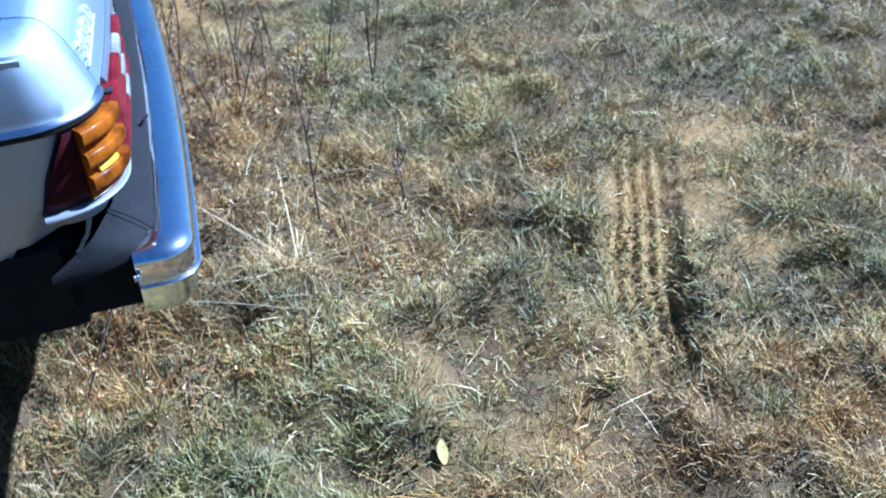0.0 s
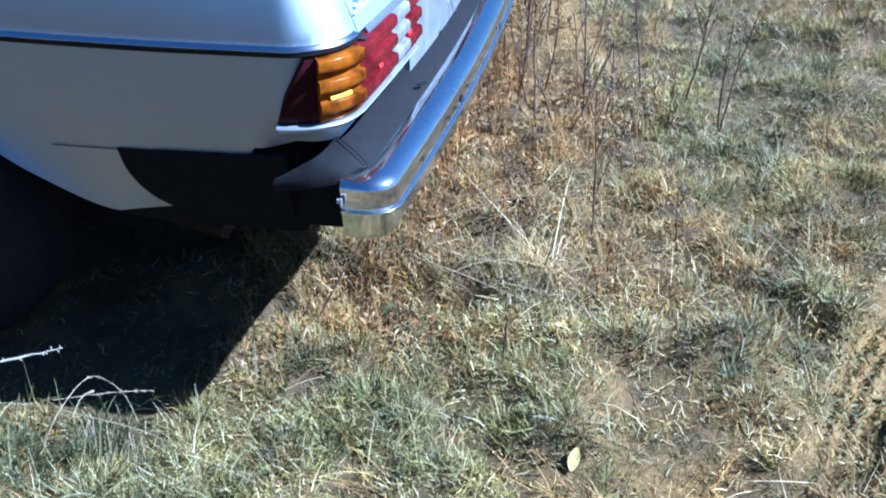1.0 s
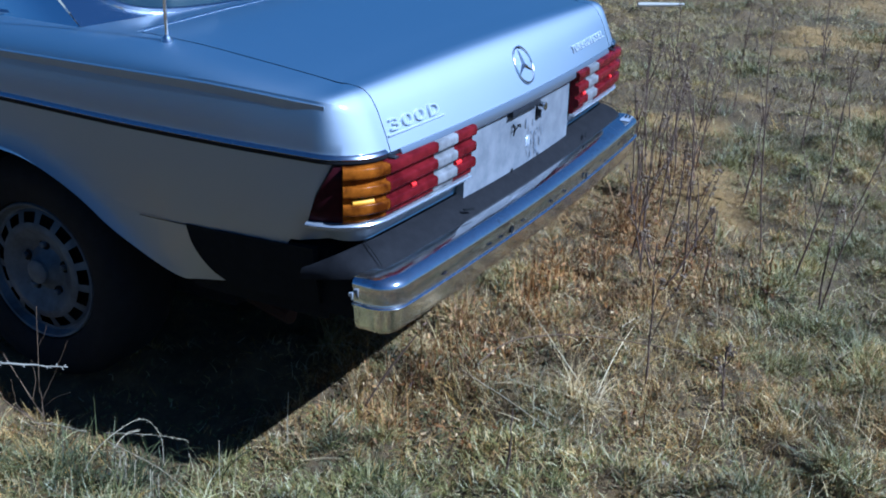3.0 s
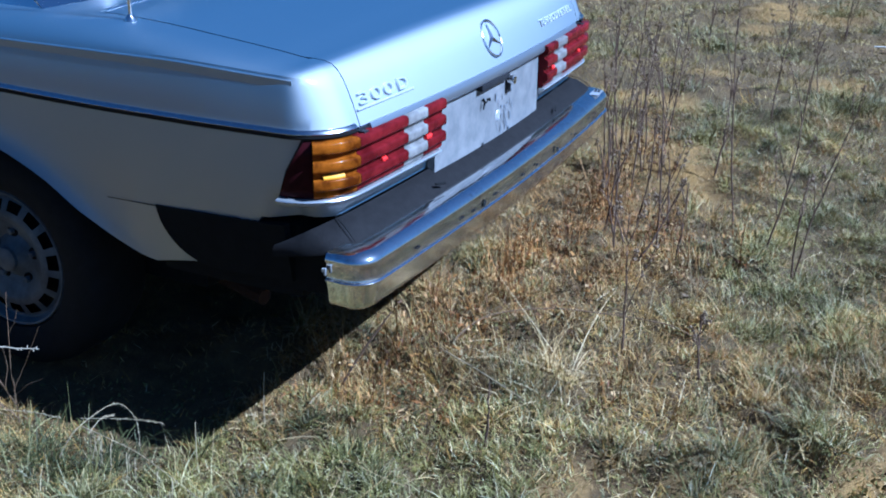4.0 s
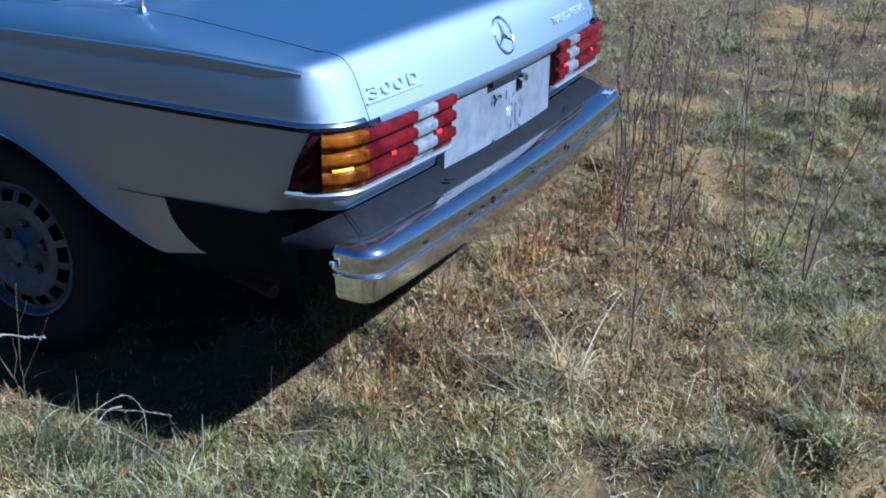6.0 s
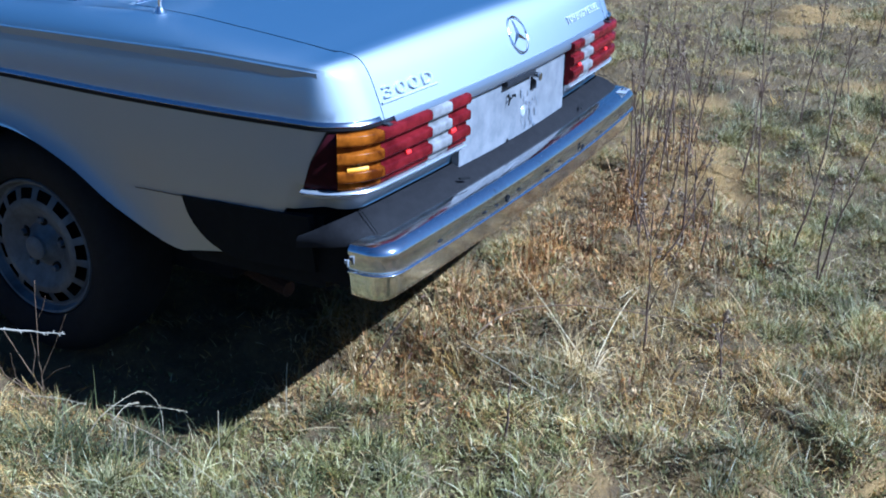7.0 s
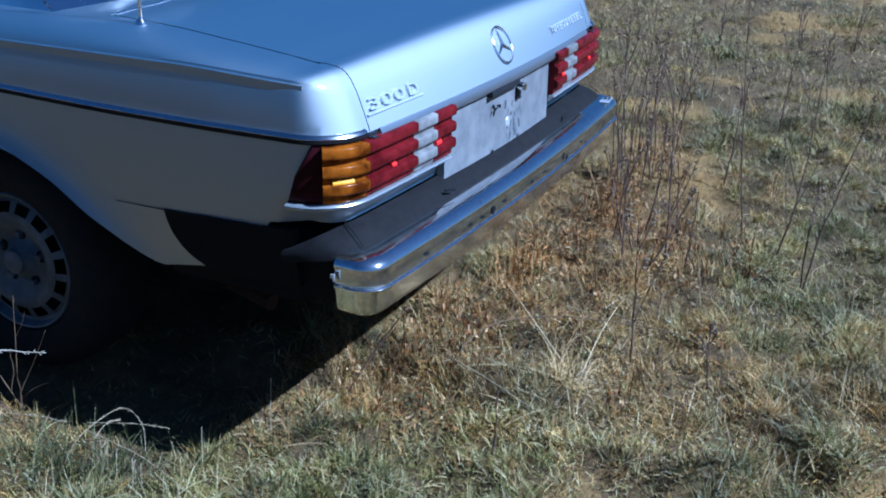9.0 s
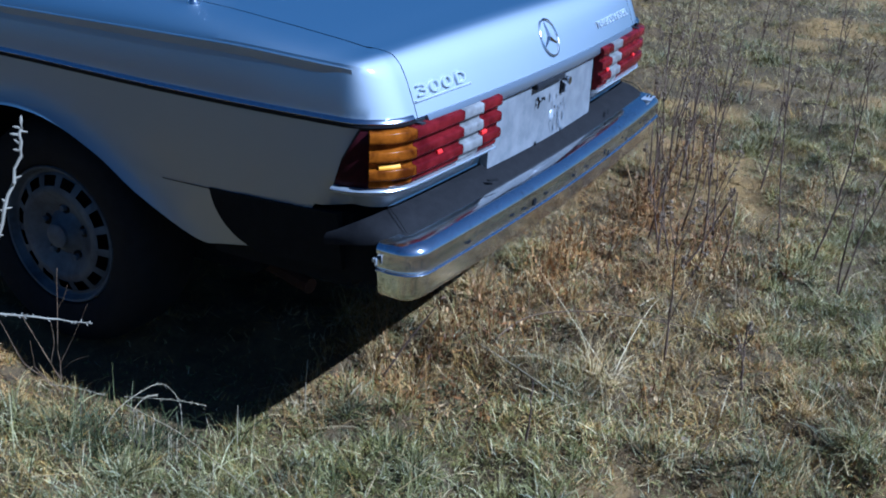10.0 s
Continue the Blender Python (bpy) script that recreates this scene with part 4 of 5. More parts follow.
def height(x, y):
    h = 0.030 * (value_noise(x, y, 1.3) - 0.5) + 0.060 * tussocks(x, y) + 0.010 * (value_noise(x, y, 23) - 0.5) - 0.015
    q, s = track_offset(x, y)
    inside = np.exp(-(q / 0.078) ** 8) * np.exp(-((s - 0.04) / 0.60) ** 6)
    ribs = (0.5 + 0.5 * np.cos((q + 0.006 * np.sin(s * 9)) * 2 * np.pi / 0.040)) ** 3
    lugs = 0.5 + 0.5 * np.cos((s + 0.4 * np.abs(q)) * 2 * np.pi / 0.036)
    tread = -0.022 + 0.019 * ribs * (0.78 + 0.22 * lugs)
    wall = np.clip((-q - 0.090) / 0.022, 0, 1) * np.clip((0.27 + q) / 0.13, 0, 1)
    berm = (0.012 * np.exp(-((q - 0.105) / 0.025) ** 2) + 0.022 * wall * (0.7 + 0.6 * value_noise(x, y, 16))) * np.exp(-(s / 0.6) ** 6)
    return h * (1 - inside) + inside * tread + berm


def lie(x, y):
    """The sheet's height: relief near the car, level further off."""
    edge = np.maximum.reduce([-2.3 - x, x - 8.6, -4.2 - y, y - 3.6])
    return height(x, y) * np.clip(1 - edge / 0.3, 0, 1)


def axis(lo, hi, dlo, dhi, fine, step):
    inner = np.concatenate([np.arange(lo, dlo, step), np.arange(dlo, dhi, fine), np.arange(dhi, hi, step)])
    out = np.array([0.3, 0.8, 1.6, 3, 6, 12, 25, 50, 100, 200, 400, 800, 1500])
    return np.concatenate([(lo - out)[::-1], inner, hi - step + out])


def ground_sheet():
    xs, ys = axis(-2.6, 9.0, -0.85, 0.15, 0.008, 0.06), axis(-4.5, 4.0, -2.5, -1.85, 0.008, 0.06)
    X, Y = np.meshgrid(xs, ys, indexing="ij")
    Z = height(X, Y)
    edge = np.maximum.reduce([-2.3 - X, X - 8.6, -4.2 - Y, Y - 3.6])
    Z = np.where(edge < 0.5, Z * np.clip(1 - edge / 0.3, 0, 1), 0.0)
    nx, ny = X.shape
    idx = np.arange(nx * ny).reshape(nx, ny)
    quads = np.stack([idx[:-1, :-1], idx[1:, :-1], idx[1:, 1:], idx[:-1, 1:]], -1).reshape(-1, 4)
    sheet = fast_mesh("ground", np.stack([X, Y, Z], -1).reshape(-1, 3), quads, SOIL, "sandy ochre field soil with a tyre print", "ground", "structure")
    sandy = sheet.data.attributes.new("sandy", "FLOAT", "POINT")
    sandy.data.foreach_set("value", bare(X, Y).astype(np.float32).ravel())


def fast_mesh(name, verts, quads, material, label, category, kind):
    me = bpy.data.meshes.new(name)
    me.vertices.add(len(verts))
    me.vertices.foreach_set("co", np.asarray(verts, np.float32).ravel())
    k = quads.shape[1]
    me.loops.add(quads.size)
    me.loops.foreach_set("vertex_index", quads.astype(np.int32).ravel())
    me.polygons.add(len(quads))
    me.polygons.foreach_set("loop_start", np.arange(0, quads.size, k, dtype=np.int32))
    me.update(calc_edges=True)
    me.shade_smooth()
    me.materials.append(material)
    return tagged(new(name, me), label, category, "", kind)


def blades(x, y, length, width, tilt, heading, bend, z0=0.0, segs=3):
    """Ribbons that grow from the ground; tilt from upright, bend: how much further they lean at the tip. Radians."""
    n = len(x)
    base = np.stack([x, y, lie(x, y) - 0.004 + z0], -1)
    d = np.stack([np.cos(heading), np.sin(heading), np.zeros(n)], -1)
    side = np.stack([-np.sin(heading), np.cos(heading), np.zeros(n)], -1)
    twist = RNG.uniform(-0.9, 0.9, n)
    rows, p = [], base
    for k in range(segs + 1):
        f = k / segs
        w = width * (1 - 0.75 * f * f) * 0.5
        a = tilt + bend * f
        fwd = d * np.cos(a)[:, None] - np.array([0, 0, 1]) * np.sin(a)[:, None]
        s = side * np.cos(twist)[:, None] + fwd * np.sin(twist)[:, None]
        rows.append(np.stack([p - s * w[:, None], p + s * w[:, None]], 1))
        p = p + (d * np.sin(a)[:, None] + np.array([0, 0, 1]) * np.cos(a)[:, None]) * (length / segs)[:, None]
        low = lie(p[:, 0], p[:, 1]) + 0.002
        p[:, 2] = np.maximum(p[:, 2], low)
    verts = np.concatenate(rows, 1)                       # n, 2 * (segs + 1), 3
    m = 2 * (segs + 1)
    quad = np.array([[2 * k, 2 * k + 1, 2 * k + 3, 2 * k + 2] for k in range(segs)])
    faces = (np.arange(n)[:, None, None] * m + quad[None]).reshape(-1, 4)
    return verts.reshape(-1, 3), faces


def merge(*geos):
    vs, fs, n = [], [], 0
    for v, f in geos:
        vs.append(v)
        fs.append(f + n)
        n += len(v)
    return np.concatenate(vs), np.concatenate(fs)


def scatter(n, x0, x1, y0, y1, keep):
    x, y = RNG.uniform(x0, x1, n), RNG.uniform(y0, y1, n)
    ok = RNG.random(n) < keep(x, y)
    return x[ok], y[ok]


def near(x, y):
    return np.clip(1.25 - 0.24 * np.hypot(x + 0.6, y + 1.7), 0.25, 1)


def under_car(x, y):
    return (np.abs(x) < 0.93) & (y > -0.66 + 0.12 * value_noise(x, y, 6.0))


def greenness(x, y):
    """Where the grass is grey-green: out in the field and beside the car."""
    g = 0.05 + 0.55 / (1 + np.exp(-(-y - 1.93 + 0.25 * x) * 4)) + 0.45 / (1 + np.exp(-(x - 0.9) * 3.0)) + 0.45 * np.exp(-((x + 1.1) ** 2 + (y + 0.5) ** 2) / 0.16) + 0.75 * np.exp(-((x + 0.95) ** 2 + (y + 1.10) ** 2) / 0.13)
    return np.clip(g + 0.9 * (value_noise(x, y, 2.1) - 0.5), 0.03, 0.95)


def rust(x, y):
    """Where the dead grass is rust-brown: in a band below the bumper and on into the weeds."""
    band = np.exp(-((y + 1.02 + 0.10 * (x + 0.2)) / 0.20) ** 4) / (1 + np.exp(-(x + 0.62) * 12)) / (1 + np.exp((x - 1.5) * 3))
    return np.clip(band * (0.62 + 0.9 * value_noise(x, y, 4.3)), 0, 1)


def tuft_blades(cx, cy, count, spread, length, width, tilt, bend, segs, tall=(0.4, 1.9)):
    U = RNG.uniform
    k = RNG.integers(0, len(cx), count)
    r = np.abs(RNG.normal(0, spread, count))
    a = U(0, 2 * np.pi, count)
    t = U(*tall, len(cx))[k]
    turn = U(0, 2 * np.pi, len(cx))[k]
    lean = U(*tilt, count) + r / spread * 0.18
    mixed = np.where(RNG.random(count) < 0.5, a, turn) + RNG.normal(0, 0.7, count)
    return blades(cx[k] + r * np.cos(a), cy[k] + r * np.sin(a), U(*length, count) * t, U(*width, count), lean, mixed, U(*bend, count), 0.0, segs)


def grow_grass():
    U = RNG.uniform
    open_soil = lambda x, y: (1 - 0.88 * bare(x, y)) * np.where(under_car(x, y), 0.05, 1)
    thick = lambda x, y: near(x, y) * open_soil(x, y) * (0.16 + 1.0 * tussocks(x, y) + 0.30 * value_noise(x, y, 14))
    # broken matted thatch, split into straw and green by place
    x, y = scatter(740000, -1.7, 2.9, -3.3, 0.7, thick)
    g = RNG.random(len(x)) < greenness(x, y)

    def thatch(x, y):
        n = len(x)
        return blades(x, y, U(0.010, 0.046, n), U(0.0011, 0.0028, n), U(0.35, 1.4, n), U(0, 2 * np.pi, n), U(-0.2, 0.9, n), 0.001, 2)

    # loose tufts
    sx, sy = scatter(2300, -1.8, 3.4, -4.0, 0.9, lambda x, y: near(x, y) * open_soil(x, y) * (1 - 0.6 * greenness(x, y)))
    gx, gy = scatter(2600, -1.8, 3.8, -4.2, 1.0, lambda x, y: near(x, y) * open_soil(x, y) * greenness(x, y))
    straw = tuft_blades(sx, sy, 30000, 0.03, (0.025, 0.090), (0.0009, 0.0019), (0.1, 0.9), (0.1, 1.4), 3)
    green = tuft_blades(gx, gy, 52000, 0.028, (0.015, 0.056), (0.0010, 0.0024), (0.1, 0.9), (0.1, 1.0), 3)
    # long single straws lying about
    lx, ly = scatter(5200, -1.8, 3.2, -4.0, 0.6, lambda x, y: near(x, y) * (1 - 0.9 * bare(x, y)) * np.where(under_car(x, y), 0.1, 1))
    n = len(lx)
    lying = blades(lx, ly, U(0.03, 0.14, n) * U(0.4, 1.2, n), U(0.0009, 0.0020, n), U(0.8, 1.45, n), U(0, 2 * np.pi, n), U(-0.3, 0.9, n), U(0.008, 0.04, n), 4)
    rusty = ~g & (RNG.random(len(x)) < 0.62 * rust(x, y))
    fast_mesh("russet_grass", *thatch(x[rusty], y[rusty]), RUSSET, "matted rust-brown dead grass below the bumper", "grass", "stuff")
    dry, olive = ~g & ~rusty, g
    fast_mesh("dry_grass", *merge(thatch(x[dry], y[dry]), straw), STRAW, "matted dry straw-coloured grass on sandy ground", "grass", "stuff")
    fast_mesh("lying_straw", *lying, PALE, "pale broken straws lying on the grass", "straw", "stuff")
    fast_mesh("green_grass", *merge(thatch(x[olive], y[olive]), green), GREEN, "short grey-green grass tufts among the straw", "grass", "stuff")
    # litter of tiny broken pieces
    x, y = scatter(180000, -1.7, 2.6, -3.6, 0.5, lambda x, y: near(x, y) ** 2 * (1 - 0.96 * bare(x, y)) * np.where(under_car(x, y), 0.05, 1))
    n = len(x)
    fast_mesh("straw_litter", *blades(x, y, U(0.006, 0.028, n), U(0.0016, 0.0045, n), U(0.7, 1.5, n), U(0, 2 * np.pi, n), U(-0.3, 0.5, n), 0.002, 1), LITTER, "fine broken straw and leaf litter on the soil", "litter", "stuff")
    # moss and tiny leaves close to the soil
    x, y = scatter(130000, -1.6, 2.0, -3.2, 0.4, lambda x, y: near(x, y) * (1 - bare(x, y) * (1 - 0.8 * in_track(x, y))) * np.clip(0.30 * in_track(x, y) + (value_noise(x, y, 3.1) - 0.40) * 3 + 0.8 * np.exp(-((x + 0.95) ** 2 + (y + 1.15) ** 2) / 0.10) + 0.7 * np.exp(-((x + 0.15) ** 2 + (y + 1.08) ** 2) / 0.02), 0, 1) * np.where(under_car(x, y), 0.2, 1))
    n = len(x)
    fast_mesh("moss", *blades(x, y, U(0.006, 0.018, n), U(0.004, 0.010, n), U(0.4, 1.5, n), U(0, 2 * np.pi, n), U(-0.5, 1, n), 0.003, 1), MOSS, "olive moss and tiny leaves between the grass", "moss", "stuff")
    # the field further off
    far = lambda x, y: np.clip(1.3 - 0.08 * np.hypot(x, y), 0.15, 1) * (1 - 0.85 * bare(x, y)) * (0.36 + 0.9 * tussocks(x * 0.45, y * 0.45)) * np.where((np.abs(x) < 1.0) & (y > -1), 0, 1)
    x, y = scatter(560000, 2.3, 15.0, -6.0, 5.0, far)
    n = len(x)
    g1 = blades(x, y, U(0.02, 0.065, n), U(0.0022, 0.005, n), U(0.3, 1.4, n), U(0, 2 * np.pi, n), U(0, 1.0, n), 0.0, 1)
    x, y = scatter(70000, -0.2, 9.0, -9.0, -3.2, far)
    n = len(x)
    g2 = blades(x, y, U(0.03, 0.13, n), U(0.003, 0.007, n), U(0.2, 1.3, n), U(0, 2 * np.pi, n), U(0, 1.0, n), 0.0, 2)
    ring = lambda x, y: far(x, y) * np.where((x > -1.8) & (x < 2.3) & (y > -4.0) & (y < 0.9), 0, 1) * np.where((x >= 2.3) & (y > -6) & (y < 5), 0, 1) * np.where((np.abs(x) < 0.95) & (y > -1) & (y < 3.75), 0, 1)
    cx, cy = scatter(2600, 2.2, 12.0, -5.0, 4.5, lambda x, y: far(x, y) * (1 - 0.9 * bare(x, y)))
    humps = tuft_blades(cx, cy, 50000, 0.07, (0.02, 0.06), (0.0018, 0.0042), (0.1, 1.1), (0.1, 1.0), 2, (0.7, 2.2))
    fast_mesh("field_tufts", *humps, SAGE, "low grey-green tufts out in the field", "grass", "stuff")
    # out-of-view grass, added dense and dark to cut light bounced onto the car
    x, y = scatter(190000, -7.5, -1.3, -6.0, 6.0, lambda x, y: np.clip(1.5 - 0.2 * np.hypot(x + 1, y + 0.5), 0.1, 1) * np.clip((-1.35 - x + 0.5 * (value_noise(x, y, 2.3) - 0.5)) / 0.9, 0, 1) * (0.35 + 0.8 * tussocks(x * 0.6, y * 0.6)))
    n = len(x)
    wide = blades(x, y, U(0.04, 0.12, n), U(0.004, 0.009, n), U(0.3, 1.3, n), U(0, 2 * np.pi, n), U(0, 1.0, n), 0.0, 1)
    fast_mesh("bounce_cut_grass", *wide, DEEP_GREEN, "rough olive grass beside the car", "grass", "stuff")
    x, y = scatter(190000, 4.0, 17.0, -5.0, 9.0, lambda x, y: (1 - 0.95 * bare(x, y)) * (0.45 + 0.8 * tussocks(x * 0.3, y * 0.3)))
    n = len(x)
    g4 = blades(x, y, U(0.015, 0.05, n), U(0.004, 0.009, n), U(0.7, 1.5, n), U(0, 2 * np.pi, n), U(0, 1.0, n), 0.0, 1)
    x, y = scatter(260000, -8.0, 10.0, -9.0, 10.0, ring)
    n = len(x)
    g3 = blades(x, y, U(0.03, 0.11, n), U(0.006, 0.014, n), U(0.3, 1.4, n), U(0, 2 * np.pi, n), U(0, 1.0, n), 0.0, 1)
    fast_mesh("field_grass", *merge(g1, g2, g3, g4), FIELD, "rough dry field grass reaching into the distance", "grass", "stuff")
    # russet dead leaves on low plants below the bumper
    cx, cy = scatter(760, -0.75, 2.1, -1.7, -0.6, lambda x, y: np.maximum(np.exp(-((y + 0.95 + 0.04 * x) / 0.10) ** 2) * np.clip((x + 0.70) / 0.25, 0, 1), 0.30 * np.exp(-((x - 0.65) / 0.45) ** 2 - ((y + 1.36) / 0.16) ** 2)) * 0.9)
    n = 3400
    k = RNG.integers(0, len(cx), n)
    r = np.abs(RNG.normal(0, 0.05, n))
    a = U(0, 2 * np.pi, n)
    z = U(0.0, 0.16, n) * U(0.3, 1.0, len(cx))[k]
    leaves = blades(cx[k] + r * np.cos(a), cy[k] + r * np.sin(a), U(0.009, 0.025, n), U(0.003, 0.0075, n), U(0.2, 2.6, n), U(0, 2 * np.pi, n), U(-1.5, 1.5, n), z, 3)
    n = 380
    k = RNG.integers(0, len(cx), n)
    stems = blades(cx[k] + RNG.normal(0, 0.02, n), cy[k] + RNG.normal(0, 0.02, n), U(0.10, 0.26, n), U(0.0016, 0.003, n), U(0.0, 0.5, n), U(0, 2 * np.pi, n), U(0, 0.4, n), 0.0, 3)
    fast_mesh("dead_leaves", *merge(leaves, stems), RUSSET, "russet dead leaves and stems below the bumper", "dead leaves", "stuff")


LITTER = grass_material("straw_litter", [(0.0, (0.060, 0.038, 0.019)), (0.4, (0.204, 0.132, 0.060)), (0.75, (0.396, 0.288, 0.144)), (1.0, (0.696, 0.576, 0.372))], (0.262, 0.192, 0.092), 0.6, 1.22)
PALE = grass_material("pale_straw", [(0.0, (0.312, 0.216, 0.102)), (0.5, (0.504, 0.384, 0.204)), (1.0, (0.720, 0.600, 0.384))], (0.470, 0.326, 0.180), 0.3, 1.18)
DEEP_GREEN = grass_material("deep_olive_grass", [(0.0, (0.030, 0.036, 0.010)), (0.5, (0.085, 0.090, 0.028)), (1.0, (0.20, 0.20, 0.08))], (0.12, 0.10, 0.03), 0.4)
PALE_GREEN = grass_material("pale_olive_grass", [(0.0, (0.085, 0.080, 0.024)), (0.5, (0.245, 0.220, 0.085)), (1.0, (0.53, 0.475, 0.28))], (0.25, 0.205, 0.06), 0.4, 1.12)
SAGE = grass_material("sage_grass", [(0.0, (0.052, 0.050, 0.020)), (0.4, (0.165, 0.150, 0.066)), (0.75, (0.31, 0.28, 0.150)), (1.0, (0.55, 0.50, 0.33))], (0.19, 0.16, 0.06), 0.4, 1.3)
MOSS = grass_material("olive_moss", [(0.0, (0.072, 0.077, 0.023)), (0.5, (0.172, 0.154, 0.049)), (1.0, (0.306, 0.260, 0.108))], (0.250, 0.198, 0.072), 0.5, 1.1)
FIELD = grass_material("field_grass", [(0.0, (0.095, 0.070, 0.026)), (0.35, (0.28, 0.215, 0.090)), (0.7, (0.49, 0.395, 0.205)), (1.0, (0.58, 0.48, 0.27))], (0.25, 0.17, 0.055), 0.6, 1.22)
ground_sheet()
grow_grass()

# ---- plants and small things ----
def stem_path(base, top, sway=0.02, n=9):
    b, t = Vector(base), Vector(top)
    off = Vector((random.uniform(-1, 1), random.uniform(-1, 1), 0)) * sway
    kink = [Vector((random.uniform(-1, 1), random.uniform(-1, 1), 0)) * sway * 0.15 for _ in range(n)]
    return [b.lerp(t, k / (n - 1)) + off * math.sin(k / (n - 1) * math.pi) + kink[k] * (k > 0) for k in range(n)]


def ground_at(x, y):
    return float(lie(np.array([x]), np.array([y]))[0])


def weed_stalk(x, y, top, branches=4, seeds=True, radius=0.0038, fork=0.45):
    """A dead upright weed: stem, thin side branches and tufts of dry seed heads."""
    z = ground_at(x, y) - 0.01
    thing = new("weed_stalk")
    thing.location = (x, y, z)
    bpy.context.view_layer.update()
    tagged(thing, "dark leafless dead weed stalk standing in the field", "weed", "dead weed stalks")
    path = stem_path((0, 0, 0), (top[0] - x, top[1] - y, top[2] - z), 0.02)
    n = len(path)

    def child(name, geo, mat, parent, label=""):
        ob = new(name, mesh_of(name, *geo))
        ob.data.materials.append(mat)
        ob.parent = parent
        return tagged(ob, label)

    stem = child("stem", tube(path, [lerp(radius, radius * 0.45, k / (n - 1)) for k in range(n)], 6), STEM, thing)
    h = top[2] - z
    for b in range(branches):
        f = random.uniform(fork, 0.92)
        p = path[0].lerp(path[-1], f)
        i = f * (n - 1)
        p = path[int(i)].lerp(path[min(n - 1, int(i) + 1)], i - int(i))
        a = random.uniform(0, 2 * math.pi)
        ln = h * random.uniform(0.16, 0.34) * (1 + 1.1 * (0.92 - f))
        q = p + Vector((math.cos(a) * 0.34, math.sin(a) * 0.34, 1)).normalized() * ln
        bp = stem_path(p, q, 0.008, 5)
        tw = child("branch", tube(bp, [radius * 0.5 * (1 - 0.5 * k / 4) for k in range(5)], 5), STEM, thing)
        if seeds:
            geo = []
            for _ in range(12):
                c = bp[-1].lerp(bp[2], random.random() * 0.8) + Vector([random.uniform(-1, 1) for _ in range(3)]) * 0.008
                r = random.uniform(0.0025, 0.006)
                d = Vector([random.uniform(-1, 1) for _ in range(3)]).normalized()
                e = d.orthogonal().normalized()
                g = d.cross(e)
                geo.append(([tuple(c + d * r * 1.6), tuple(c + e * r), tuple(c + g * r), tuple(c - e * r), tuple(c - g * r), tuple(c - d * r)],
                            [(0, 1, 2), (0, 2, 3), (0, 3, 4), (0, 4, 1), (5, 2, 1), (5, 3, 2), (5, 4, 3), (5, 1, 4)]))
            tagged(child("seed_head", join(*geo), SEED, tw, "dry grey-brown seed head"), kind="stuff")
    return thing


SEED = stem_material("dry_seed_heads", (0.13, 0.088, 0.05), (0.29, 0.21, 0.13))
YELLOW_LEAF = stem_material("yellowed_leaf", (0.34, 0.25, 0.06), (0.50, 0.39, 0.14))
BLEACHED = stem_material("bleached_wood", (0.36, 0.32, 0.25), (0.56, 0.52, 0.43))
TWIG = stem_material("lichen_grey_twig", (0.15, 0.125, 0.085), (0.38, 0.335, 0.25))

BROWN_TWIG = stem_material("brown_dead_twig", (0.10, 0.060, 0.030), (0.24, 0.165, 0.095))

STALKS = [(1.406, -1.044, 1.44, -1.10, 0.72, 5), (0.048, -1.433, 0.044, -1.42, 0.42, 3), (0.703, -1.236, 0.66, -1.15, 0.26, 3), (0.753, -1.33, 0.746, -1.301, 0.66, 4),
          (1.601, -1.10, 1.64, -1.14, 0.72, 4), (1.215, -1.497, 1.203, -1.43, 0.76, 3), (0.985, -1.654, 1.0, -1.72, 0.62, 3), (0.839, -1.769, 0.85, -1.78, 0.35, 2),
          (0.852, -1.774, 0.87, -1.86, 0.40, 2), (0.736, -1.403, 0.75, -1.42, 0.30, 2), (1.493, -0.905, 1.49, -0.88, 0.45, 3), (1.583, -0.912, 1.58, -0.89, 0.60, 4),
          (1.938, -1.714, 1.97, -1.82, 0.35, 2), (0.017, -1.663, 0.015, -1.652, 0.17, 3), (-0.594, -1.292, -0.593, -1.293, 0.19, 0), (1.10, -1.16, 1.12, -1.20, 0.40, 3),
          (0.62, -1.30, 0.70, -1.42, 0.32, 2), (2.1, -1.0, 2.12, -1.05, 0.55, 3), (2.5, -0.7, 2.52, -0.74, 0.70, 4), (1.85, -0.85, 1.83, -0.82, 0.66, 3), (0.95, -1.12, 0.93, -1.05, 0.33, 3),
          (2.75, -1.35, 2.78, -1.4, 0.55, 3), (3.2, -0.9, 3.22, -0.92, 0.6, 3), (1.30, -0.98, 1.27, -0.95, 0.50, 3), (1.75, -1.30, 1.77, -1.33, 0.42, 2)]
random.seed(5)
for _ in range(7):
    u, v = random.uniform(0.75, 2.3), random.uniform(-1.45, -0.85)
    STALKS.append((u, v, u + random.uniform(-0.06, 0.06), v + random.uniform(-0.06, 0.06), random.uniform(0.22, 0.55), random.choice((2, 3, 4))))
for _ in range(8):
    u, v = random.uniform(2.4, 5.5), random.uniform(-2.6, 0.6)
    STALKS.append((u, v, u + random.uniform(-0.06, 0.06), v + random.uniform(-0.06, 0.06), random.uniform(0.3, 0.7), random.choice((2, 3, 4))))
random.seed(11)
for bx, by, tx, ty, tz, nb in STALKS:
    weed_stalk(bx, by, (tx, ty, tz), nb + (1 if tz > 0.4 else 0), fork=0.2 if tz > 0.4 else 0.4, radius=0.0037)


